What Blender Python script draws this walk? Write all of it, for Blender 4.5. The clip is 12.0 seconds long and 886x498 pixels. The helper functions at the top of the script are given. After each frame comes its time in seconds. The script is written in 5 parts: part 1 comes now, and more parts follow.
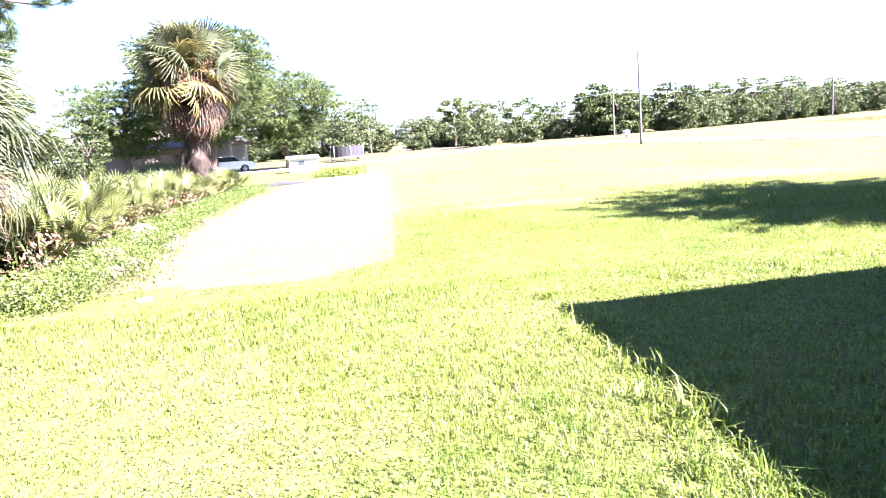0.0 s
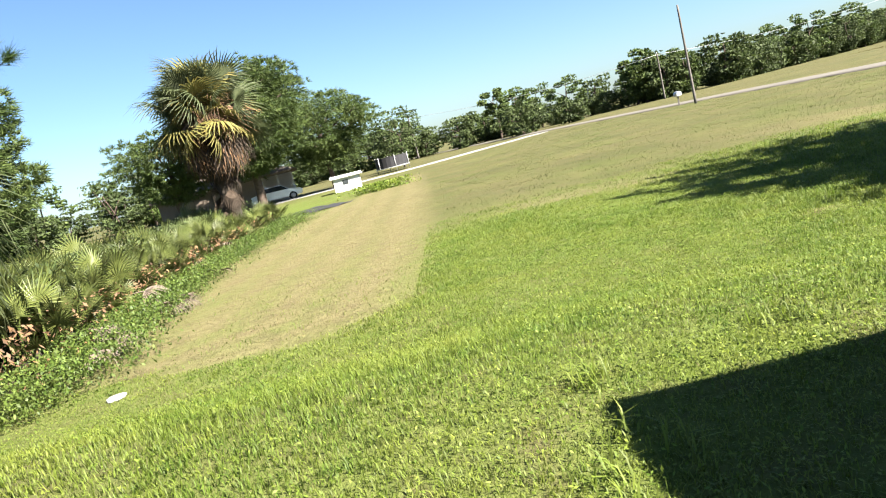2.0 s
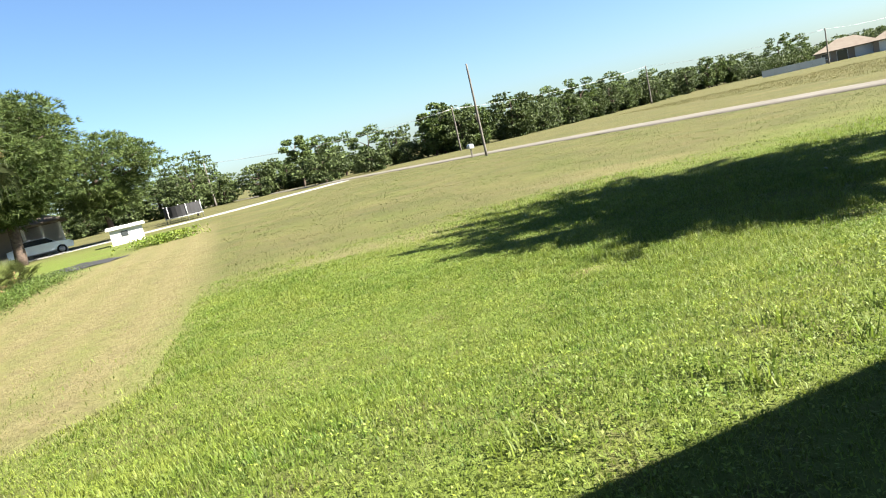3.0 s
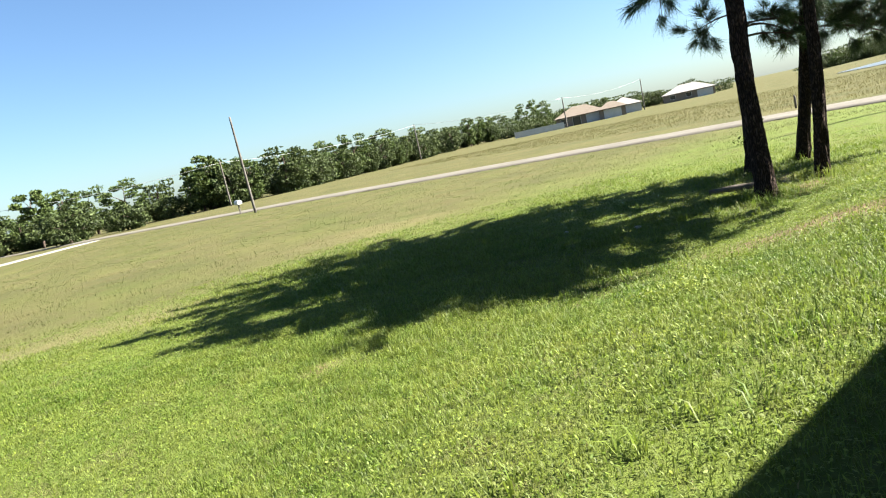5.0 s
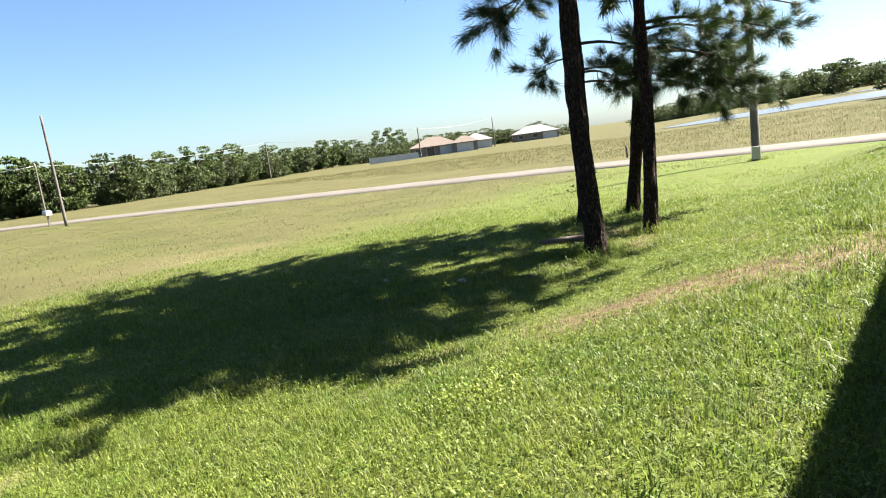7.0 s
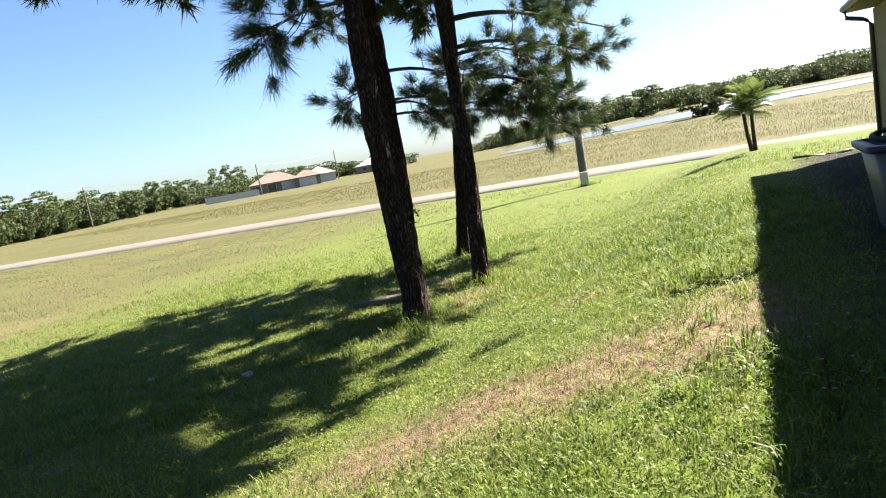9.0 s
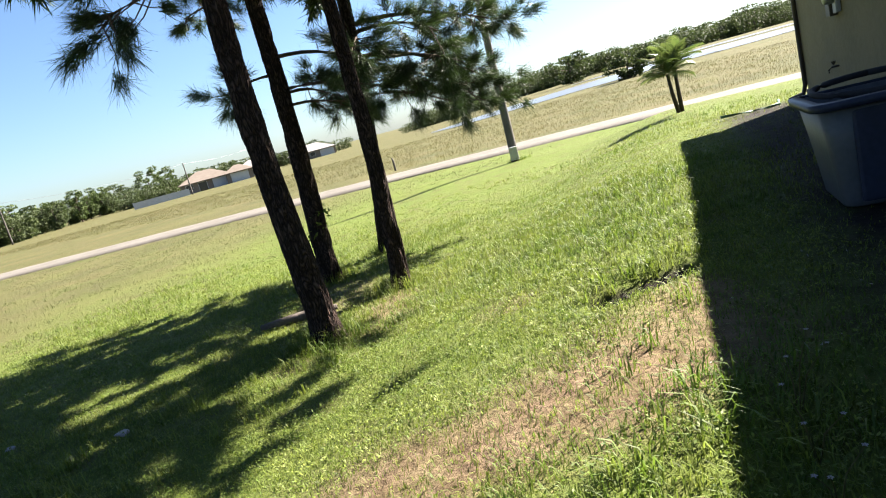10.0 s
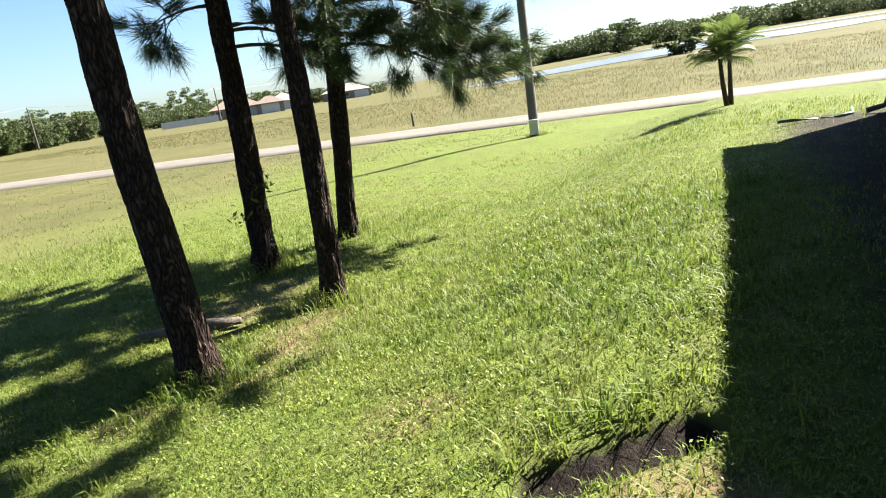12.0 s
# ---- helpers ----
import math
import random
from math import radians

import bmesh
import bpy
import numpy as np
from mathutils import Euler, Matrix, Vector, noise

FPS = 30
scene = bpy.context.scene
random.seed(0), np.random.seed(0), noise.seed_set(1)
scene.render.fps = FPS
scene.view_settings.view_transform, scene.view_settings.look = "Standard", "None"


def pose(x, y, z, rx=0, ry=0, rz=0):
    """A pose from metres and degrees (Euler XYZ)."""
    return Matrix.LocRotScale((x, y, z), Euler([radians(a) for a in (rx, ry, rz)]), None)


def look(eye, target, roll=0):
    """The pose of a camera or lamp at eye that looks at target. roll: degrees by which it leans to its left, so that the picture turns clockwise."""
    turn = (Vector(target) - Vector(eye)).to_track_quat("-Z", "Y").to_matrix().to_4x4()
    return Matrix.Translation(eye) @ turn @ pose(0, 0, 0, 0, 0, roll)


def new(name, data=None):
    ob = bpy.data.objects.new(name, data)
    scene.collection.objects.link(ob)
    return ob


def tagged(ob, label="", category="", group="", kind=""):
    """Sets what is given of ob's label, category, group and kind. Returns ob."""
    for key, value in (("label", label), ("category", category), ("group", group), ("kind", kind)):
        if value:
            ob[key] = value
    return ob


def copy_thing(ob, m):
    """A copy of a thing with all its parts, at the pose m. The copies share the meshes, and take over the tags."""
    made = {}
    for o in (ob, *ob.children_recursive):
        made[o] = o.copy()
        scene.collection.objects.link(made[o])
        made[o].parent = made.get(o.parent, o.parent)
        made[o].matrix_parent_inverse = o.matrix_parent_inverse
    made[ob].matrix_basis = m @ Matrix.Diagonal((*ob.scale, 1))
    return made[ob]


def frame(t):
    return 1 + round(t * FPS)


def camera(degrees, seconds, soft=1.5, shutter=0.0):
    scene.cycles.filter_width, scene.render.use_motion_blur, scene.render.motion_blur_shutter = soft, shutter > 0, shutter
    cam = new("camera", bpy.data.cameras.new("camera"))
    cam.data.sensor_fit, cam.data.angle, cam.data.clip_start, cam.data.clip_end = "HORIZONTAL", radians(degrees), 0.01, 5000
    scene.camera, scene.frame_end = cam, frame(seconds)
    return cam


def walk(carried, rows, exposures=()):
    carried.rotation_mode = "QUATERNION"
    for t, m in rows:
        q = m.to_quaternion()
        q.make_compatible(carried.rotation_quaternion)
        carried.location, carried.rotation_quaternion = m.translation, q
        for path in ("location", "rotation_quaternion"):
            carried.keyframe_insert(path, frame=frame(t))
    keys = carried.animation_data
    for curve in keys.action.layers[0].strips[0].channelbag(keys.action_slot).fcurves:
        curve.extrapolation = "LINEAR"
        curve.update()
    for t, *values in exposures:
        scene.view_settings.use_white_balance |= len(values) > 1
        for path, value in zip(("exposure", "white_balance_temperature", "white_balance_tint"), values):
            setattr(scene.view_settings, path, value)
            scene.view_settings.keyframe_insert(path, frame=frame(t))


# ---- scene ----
cam = camera(68.1, 12.0, 1.1)
PATH = [
    (0, (-0.38, -1.692, 1.489), (-0.748, 0.244, 1.148), -4.5),
    (0.5, (-0.425, -1.289, 1.493), (-0.943, 0.616, 1.174), -6.5),
    (1, (-0.353, -0.907, 1.52), (-0.943, 0.98, 1.215), -7.1),
    (1.5, (-0.353, -0.512, 1.535), (-0.98, 1.359, 1.208), -8.9),
    (2, (-0.197, -0.04, 1.516), (-0.757, 1.853, 1.196), -14.0),
    (2.5, (0.014, 0.442, 1.503), (-0.425, 2.362, 1.16), -12.8),
    (3, (0.175, 0.893, 1.482), (0.201, 2.867, 1.165), -12.9),
    (5, (0.878, 1.825, 1.519), (1.568, 3.678, 1.213), -12.3),
    (5.5, (1.081, 2.084, 1.542), (1.888, 3.89, 1.248), -9.5),
    (6, (1.378, 2.276, 1.545), (2.284, 4.037, 1.265), -7.9),
    (6.5, (1.655, 2.52, 1.513), (2.633, 4.235, 1.193), -6.8),
    (7, (1.957, 2.733, 1.509), (3.051, 4.378, 1.2), -7.7),
    (9, (3.424, 3.581, 1.57), (4.867, 4.935, 1.282), -10.3),
    (9.5, (3.894, 3.704, 1.553), (5.446, 4.928, 1.249), -13.1),
    (10, (4.302, 3.856, 1.585), (5.831, 5.087, 1.202), -15.0),
    (10.5, (4.767, 3.977, 1.59), (6.35, 5.144, 1.224), -10.7),
    (11, (5.218, 4.135, 1.611), (6.65, 5.449, 1.14), -11.6),
    (11.5, (5.677, 4.327, 1.584), (7.109, 5.634, 1.094), -10.8),
    (12, (6.111, 4.407, 1.624), (7.558, 5.692, 1.122), -8.5),
]
EXPOSURES = [(0.0, 4.46, 5700, 38), (0.25, 3.83, 5750, 34), (0.5, 3.48, 5850, 34), (1.0, 3.20, 6000, 22), (1.5, 3.02, 6250, 14), (2.5, 2.92, 6500, 9), (5.0, 2.92, 6500, 7), (7.0, 3.00, 6500, 12), (9.0, 3.05, 6500, 14), (10.5, 2.97, 6500, 13), (12.0, 3.04, 6500, 11)]
SIZE = 1.16  # metres to one unit of the plan below
walk(cam, [(t, look(Vector(eye) * SIZE, Vector(target) * SIZE, roll)) for t, eye, target, roll in PATH], EXPOSURES)

# ---- daylight ----
SUN_EL, SUN_AZ = radians(41.7), radians(110.0)
TO_SUN = Vector((math.sin(SUN_AZ) * math.cos(SUN_EL), math.cos(SUN_AZ) * math.cos(SUN_EL), math.sin(SUN_EL)))
world = bpy.data.worlds.new("sky")
scene.world = world
world.use_nodes = True
wt = world.node_tree
sky = wt.nodes.new("ShaderNodeTexSky")
sky.sky_type, sky.sun_disc, sky.sun_elevation, sky.sun_rotation = "NISHITA", False, SUN_EL, SUN_AZ
sky.air_density, sky.dust_density, sky.ozone_density = 1.0, 0.8, 2.0
wt.nodes["Background"].inputs["Strength"].default_value = 0.05
clearer = wt.nodes.new("ShaderNodeMix")
clearer.data_type, clearer.blend_type = "RGBA", "MULTIPLY"
clearer.inputs["Factor"].default_value, clearer.inputs["B"].default_value = 1.0, (0.398, 0.474, 0.558, 1)
wt.links.new(sky.outputs[0], clearer.inputs["A"])
wt.links.new(clearer.outputs["Result"], wt.nodes["Background"].inputs["Color"])
sun = new("sun", bpy.data.lights.new("sun", "SUN"))
sun.data.energy, sun.data.angle, sun.data.color = 5.0, radians(0.53), (1.0, 0.93, 0.82)
sun.matrix_world = look((0, 0, 40), Vector((0, 0, 40)) - TO_SUN)


# ---- materials ----
def mat(name, base, rough=0.8, metal=0.0, vary=0.0, scale=3.0, second=None, bump=0.0, bump_scale=30.0, rand=0.0, island=False, spec=0.3, trans=0.0):
    """A surface with two tones mixed by noise at two scales, relief, and a shift of value from piece to piece."""
    m = bpy.data.materials.new(name)
    m.use_nodes = True
    nt = m.node_tree
    b = nt.nodes["Principled BSDF"]
    b.inputs["Roughness"].default_value, b.inputs["Metallic"].default_value = rough, metal
    b.inputs["Specular IOR Level"].default_value = spec
    geo = nt.nodes.new("ShaderNodeNewGeometry")
    tc = nt.nodes.new("ShaderNodeTexCoord")
    second = second or tuple(c * (1 - vary) for c in base)
    coarse, fine = nt.nodes.new("ShaderNodeTexNoise"), nt.nodes.new("ShaderNodeTexNoise")
    for n, s, d in ((coarse, scale, 4.0), (fine, scale * 9, 3.0)):
        n.inputs["Scale"].default_value, n.inputs["Detail"].default_value = s, d
        nt.links.new(geo.outputs["Position"] if island else tc.outputs["Object"], n.inputs["Vector"])
    add = nt.nodes.new("ShaderNodeMath")
    add.operation = "MULTIPLY_ADD"
    add.inputs[1].default_value = 0.5
    nt.links.new(fine.outputs["Fac"], add.inputs[0])
    half = nt.nodes.new("ShaderNodeMath")
    half.operation, half.inputs[1].default_value = "MULTIPLY", 0.5
    nt.links.new(coarse.outputs["Fac"], half.inputs[0])
    nt.links.new(half.outputs[0], add.inputs[2])
    ramp = nt.nodes.new("ShaderNodeValToRGB")
    ramp.color_ramp.elements[0].position, ramp.color_ramp.elements[1].position = 0.38, 0.62
    ramp.color_ramp.elements[0].color, ramp.color_ramp.elements[1].color = (*base, 1), (*second, 1)
    nt.links.new(add.outputs[0], ramp.inputs["Fac"])
    out = ramp.outputs["Color"]
    if rand:
        src = geo.outputs["Random Per Island"] if island else nt.nodes.new("ShaderNodeObjectInfo").outputs["Random"]
        rng = nt.nodes.new("ShaderNodeMapRange")
        rng.inputs["To Min"].default_value, rng.inputs["To Max"].default_value = 1 - rand, 1 + rand
        nt.links.new(src, rng.inputs["Value"])
        hsv = nt.nodes.new("ShaderNodeHueSaturation")
        nt.links.new(rng.outputs[0], hsv.inputs["Value"])
        nt.links.new(out, hsv.inputs["Color"])
        out = hsv.outputs["Color"]
    nt.links.new(out, b.inputs["Base Color"])
    if bump:
        bn, tex = nt.nodes.new("ShaderNodeBump"), nt.nodes.new("ShaderNodeTexNoise")
        tex.inputs["Scale"].default_value, tex.inputs["Detail"].default_value = bump_scale, 5.0
        nt.links.new(geo.outputs["Position"] if island else tc.outputs["Object"], tex.inputs["Vector"])
        bn.inputs["Strength"].default_value, bn.inputs["Distance"].default_value = bump, 0.02
        nt.links.new(tex.outputs["Fac"], bn.inputs["Height"])
        nt.links.new(bn.outputs["Normal"], b.inputs["Normal"])
    if trans:
        tr, mx = nt.nodes.new("ShaderNodeBsdfTranslucent"), nt.nodes.new("ShaderNodeMixShader")
        nt.links.new(out, tr.inputs["Color"])
        mx.inputs["Fac"].default_value = trans
        nt.links.new(b.outputs[0], mx.inputs[1])
        nt.links.new(tr.outputs[0], mx.inputs[2])
        nt.links.new(mx.outputs[0], nt.nodes["Material Output"].inputs["Surface"])
    return m


def ground_material():
    """Lawn soil and turf; the sheet's own values say how dry, how sandy and how far in the open field each spot is."""
    m = bpy.data.materials.new("turf")
    m.use_nodes = True
    nt = m.node_tree
    b = nt.nodes["Principled BSDF"]
    b.inputs["Roughness"].default_value, b.inputs["Specular IOR Level"].default_value = 0.95, 0.1
    geo = nt.nodes.new("ShaderNodeNewGeometry")

    def tex(scale, detail=5.0):
        n = nt.nodes.new("ShaderNodeTexNoise")
        n.inputs["Scale"].default_value, n.inputs["Detail"].default_value, n.inputs["Roughness"].default_value = scale, detail, 0.65
        nt.links.new(geo.outputs["Position"], n.inputs["Vector"])
        return n.outputs["Fac"]

    def two(fac, a, c, lo=0.35, hi=0.65):
        r = nt.nodes.new("ShaderNodeValToRGB")
        r.color_ramp.elements[0].position, r.color_ramp.elements[1].position = lo, hi
        r.color_ramp.elements[0].color, r.color_ramp.elements[1].color = (*a, 1), (*c, 1)
        nt.links.new(fac, r.inputs["Fac"])
        return r.outputs["Color"]

    def mix(fac, a, c):
        x = nt.nodes.new("ShaderNodeMix")
        x.data_type = "RGBA"
        nt.links.new(fac, x.inputs["Factor"])
        nt.links.new(a, x.inputs["A"])
        nt.links.new(c, x.inputs["B"])
        return x.outputs["Result"]

    def attr(name):
        a = nt.nodes.new("ShaderNodeAttribute")
        a.attribute_name = name
        return a.outputs["Fac"]

    def ragged(name, amount=0.35, scale=2.2):
        """A zone's value with a broken edge."""
        x, y = nt.nodes.new("ShaderNodeMath"), nt.nodes.new("ShaderNodeMath")
        x.operation, y.operation, y.use_clamp = "SUBTRACT", "MULTIPLY_ADD", True
        x.inputs[1].default_value = 0.5
        nt.links.new(tex(scale), x.inputs[0])
        nt.links.new(x.outputs[0], y.inputs[0])
        y.inputs[1].default_value = amount * 4
        nt.links.new(attr(name), y.inputs[2])
        return y.outputs[0]

    grass = mix(tex(0.35), two(tex(9.0, 8.0), (0.037, 0.064, 0.009), (0.078, 0.108, 0.019)), two(tex(6.0, 8.0), (0.061, 0.081, 0.014), (0.100, 0.117, 0.028)))
    field = two(tex(0.22, 9.0), (0.044, 0.047, 0.016), (0.073, 0.067, 0.028))
    straw = two(tex(7.0, 8.0), (0.084, 0.073, 0.032), (0.131, 0.115, 0.057))
    sand = two(tex(8.0, 8.0), (0.066, 0.043, 0.023), (0.160, 0.113, 0.072))
    # bare soil, coloured near black so that it deepens the shade as well
    shade_dark_dirt = two(tex(12.0, 8.0), (0.007, 0.005, 0.005), (0.023, 0.019, 0.014))
    c = mix(ragged("field", 0.3, 0.25), grass, field)
    c = mix(ragged("dry", 0.22, 1.2), c, straw)
    c = mix(ragged("sand"), c, sand)
    c = mix(ragged("soil", 0.3), c, shade_dark_dirt)
    nt.links.new(c, b.inputs["Base Color"])
    bn = nt.nodes.new("ShaderNodeBump")
    bn.inputs["Strength"].default_value, bn.inputs["Distance"].default_value = 0.9, 0.06
    nt.links.new(tex(14.0, 8.0), bn.inputs["Height"])
    nt.links.new(bn.outputs["Normal"], b.inputs["Normal"])
    return m


TURF = ground_material()
BLADE = mat("grass_blade", (0.066, 0.113, 0.011), 0.55, scale=0.5, second=(0.144, 0.173, 0.028), rand=0.35, island=True, trans=0.5)
STRAW = mat("dry_grass_blade", (0.133, 0.111, 0.048), 0.8, scale=0.8, second=(0.109, 0.095, 0.033), rand=0.4, island=True, trans=0.25)
TALLDRY = mat("tall_field_grass", (0.094, 0.080, 0.031), 0.85, scale=0.15, second=(0.075, 0.078, 0.023), rand=0.25, island=True, trans=0.4)
MEADOW = mat("meadow_blade", (0.055, 0.070, 0.017), 0.75, scale=0.25, second=(0.094, 0.101, 0.034), rand=0.18, island=True, trans=0.45)
WEED = mat("weed_leaf", (0.065, 0.115, 0.012), 0.6, scale=1.5, second=(0.150, 0.180, 0.027), rand=0.36, island=True, trans=0.4)
HEDGELEAF = mat("hedge_leaf", (0.035, 0.066, 0.010), 0.55, scale=1.2, second=(0.086, 0.117, 0.022), rand=0.45, island=True, trans=0.35)


def bark_material():
    """Plated pine bark: tall cells parted by dark furrows, reddish where flakes have come off."""
    m = bpy.data.materials.new("plated_bark")
    m.use_nodes = True
    nt = m.node_tree
    b = nt.nodes["Principled BSDF"]
    b.inputs["Roughness"].default_value, b.inputs["Specular IOR Level"].default_value = 0.95, 0.1
    tc, mp = nt.nodes.new("ShaderNodeTexCoord"), nt.nodes.new("ShaderNodeMapping")
    mp.inputs["Scale"].default_value = (1, 1, 0.30)
    nt.links.new(tc.outputs["Object"], mp.inputs["Vector"])
    warp, add = nt.nodes.new("ShaderNodeTexNoise"), nt.nodes.new("ShaderNodeMixRGB")
    warp.inputs["Scale"].default_value = 14.0
    nt.links.new(mp.outputs[0], warp.inputs["Vector"])
    add.blend_type, add.inputs[0].default_value = "ADD", 0.17
    nt.links.new(mp.outputs[0], add.inputs[1])
    nt.links.new(warp.outputs["Color"], add.inputs[2])
    edge, cell = nt.nodes.new("ShaderNodeTexVoronoi"), nt.nodes.new("ShaderNodeTexVoronoi")
    edge.feature = "DISTANCE_TO_EDGE"
    for v in (edge, cell):
        v.inputs["Scale"].default_value = 27.0
        nt.links.new(add.outputs[0], v.inputs["Vector"])
    ramp, tone, mx = nt.nodes.new("ShaderNodeValToRGB"), nt.nodes.new("ShaderNodeValToRGB"), nt.nodes.new("ShaderNodeMixRGB")
    ramp.color_ramp.elements[0].position, ramp.color_ramp.elements[1].position = 0.0, 0.42
    nt.links.new(edge.outputs["Distance"], ramp.inputs["Fac"])
    tone.color_ramp.elements[0].color, tone.color_ramp.elements[1].color = (0.036, 0.025, 0.020, 1), (0.105, 0.071, 0.057, 1)
    nt.links.new(cell.outputs["Color"], tone.inputs["Fac"])
    mx.inputs[1].default_value = (0.009, 0.006, 0.005, 1)
    nt.links.new(ramp.outputs["Color"], mx.inputs[0])
    nt.links.new(tone.outputs["Color"], mx.inputs[2])
    nt.links.new(mx.outputs[0], b.inputs["Base Color"])
    bn = nt.nodes.new("ShaderNodeBump")
    bn.inputs["Strength"].default_value, bn.inputs["Distance"].default_value = 1.0, 0.025
    nt.links.new(ramp.outputs["Color"], bn.inputs["Height"])
    nt.links.new(bn.outputs["Normal"], b.inputs["Normal"])
    return m


PLATES = bark_material()
BARK = mat("tree_bark", (0.031, 0.023, 0.020), 0.9, scale=7.0, second=(0.094, 0.070, 0.055), bump=1.0, bump_scale=18.0, spec=0.15)
TWIG = mat("twig_bark", (0.039, 0.031, 0.023), 0.9, scale=10.0, second=(0.094, 0.070, 0.055), bump=0.6, bump_scale=40.0, spec=0.15)
NEEDLE = mat("pine_needle", (0.019, 0.040, 0.011), 0.5, scale=0.8, second=(0.042, 0.067, 0.014), rand=0.5, island=True, trans=0.25)
FARLEAF = mat("pine_foliage", (0.031, 0.055, 0.012), 0.7, scale=0.5, second=(0.069, 0.094, 0.022), rand=0.45, island=True, trans=0.3)
OAKLEAF = mat("oak_foliage", (0.027, 0.042, 0.012), 0.7, scale=0.5, second=(0.054, 0.074, 0.020), rand=0.45, island=True, trans=0.3)
FROND = mat("palm_frond", (0.029, 0.042, 0.016), 0.6, scale=2.0, second=(0.066, 0.077, 0.033), rand=0.45, trans=0.3)
YOUNGFROND = mat("young_frond", (0.051, 0.083, 0.016), 0.45, scale=2.0, second=(0.102, 0.133, 0.036), rand=0.4, trans=0.35)
FROND_YELLOW = mat("yellowing_frond", (0.153, 0.118, 0.030), 0.55, scale=2.0, second=(0.128, 0.133, 0.041), rand=0.3, trans=0.3)
FROND_DEAD = mat("dead_frond", (0.153, 0.084, 0.036), 0.8, scale=3.0, second=(0.077, 0.051, 0.034), rand=0.45, trans=0.15)
FROND_DARK = mat("dark_dead_frond", (0.027, 0.020, 0.014), 0.9, scale=3.0, second=(0.055, 0.039, 0.027), rand=0.4)
FROND_GREY = mat("bleached_frond", (0.118, 0.098, 0.079), 0.85, scale=3.0, second=(0.079, 0.059, 0.043), rand=0.3)
PALMETTO = mat("palmetto_frond", (0.037, 0.058, 0.012), 0.5, scale=2.0, second=(0.082, 0.094, 0.025), rand=0.5, trans=0.3)
PALMBARK = mat("palm_bark", (0.020, 0.016, 0.012), 0.95, scale=6.0, second=(0.049, 0.039, 0.028), bump=1.0, bump_scale=12.0)
ROADM = mat("pale_shell_road", (0.079, 0.070, 0.059), 0.9, scale=0.6, second=(0.110, 0.101, 0.087), bump=0.5, bump_scale=20.0, spec=0.2)
WATER = mat("pond_water", (0.079, 0.087, 0.090), 0.3, scale=0.3, vary=0.2, bump=0.6, bump_scale=2.0, spec=0.8)
STUCCO = mat("tan_stucco", (0.233, 0.193, 0.119), 0.9, scale=1.5, second=(0.197, 0.161, 0.098), bump=0.5, bump_scale=60.0, spec=0.2)
ROOFM = mat("roof_shingle", (0.156, 0.117, 0.090), 0.9, scale=2.0, second=(0.234, 0.187, 0.148), bump=0.6, bump_scale=25.0)
ROOFTAN = mat("tan_roof_shingle", (0.098, 0.077, 0.061), 0.9, scale=1.0, second=(0.122, 0.103, 0.084), bump=0.5, bump_scale=12.0)
ROOFGREY = mat("grey_roof_shingle", (0.158, 0.149, 0.142), 0.9, scale=1.0, second=(0.189, 0.181, 0.173), bump=0.5, bump_scale=12.0)
WHITE = mat("white_paint", (0.450, 0.450, 0.438), 0.6, scale=1.2, second=(0.392, 0.392, 0.374), bump=0.15, bump_scale=30.0)
CREAM = mat("cream_wall_paint", (0.181, 0.149, 0.118), 0.85, scale=0.6, second=(0.158, 0.129, 0.102), bump=0.2, bump_scale=20.0)
BROWNM = mat("brown_aluminium", (0.055, 0.043, 0.035), 0.45, metal=0.2, scale=4.0, vary=0.3)
POLEM = mat("weathered_pole_wood", (0.069, 0.062, 0.055), 0.9, scale=3.0, second=(0.104, 0.095, 0.085), bump=0.6, bump_scale=40.0)
GREYM = mat("grey_metal", (0.42, 0.43, 0.43), 0.4, metal=0.6, scale=6.0, vary=0.25)
GLASS = mat("dark_window_glass", (0.03, 0.035, 0.04), 0.08, spec=0.6, vary=0.2)
TUBGREY = mat("grey_plastic", (0.076, 0.083, 0.090), 0.5, scale=3.0, second=(0.061, 0.067, 0.074), bump=0.15, bump_scale=25.0)
TUBBLUE = mat("navy_plastic", (0.009, 0.014, 0.031), 0.5, scale=3.0, second=(0.016, 0.023, 0.047), bump=0.1, bump_scale=25.0)
BLACKM = mat("black_mesh", (0.02, 0.02, 0.022), 0.8, scale=3.0, vary=0.3)
CONCRETE = mat("concrete", (0.121, 0.117, 0.110), 0.9, scale=2.0, second=(0.161, 0.158, 0.148), bump=0.4, bump_scale=30.0)
HOSEM = mat("green_hose_rubber", (0.055, 0.133, 0.078), 0.5, scale=5.0, vary=0.3)
CARPAINT = mat("silver_car_paint", (0.55, 0.60, 0.66), 0.3, metal=0.5, scale=2.0, vary=0.1)
STONEM = mat("pale_stone", (0.217, 0.212, 0.204), 0.85, scale=8.0, second=(0.275, 0.271, 0.260), bump=0.4, bump_scale=40.0)
LOGM = mat("grey_log_wood", (0.059, 0.048, 0.039), 0.9, scale=5.0, second=(0.098, 0.083, 0.067), bump=0.8, bump_scale=30.0)
RUBBER = mat("tyre_rubber", (0.025, 0.025, 0.025), 0.8, scale=5.0, vary=0.3)


# ---- building blocks ----
rng = np.random.default_rng(7)


def mesh(name, verts, faces, material, smooth=False):
    me = bpy.data.meshes.new(name)
    me.from_pydata([tuple(map(float, v)) for v in verts], [], [tuple(map(int, f)) for f in faces])
    me.materials.append(material)
    if smooth:
        me.polygons.foreach_set("use_smooth", [True] * len(me.polygons))
    me.update()
    return me


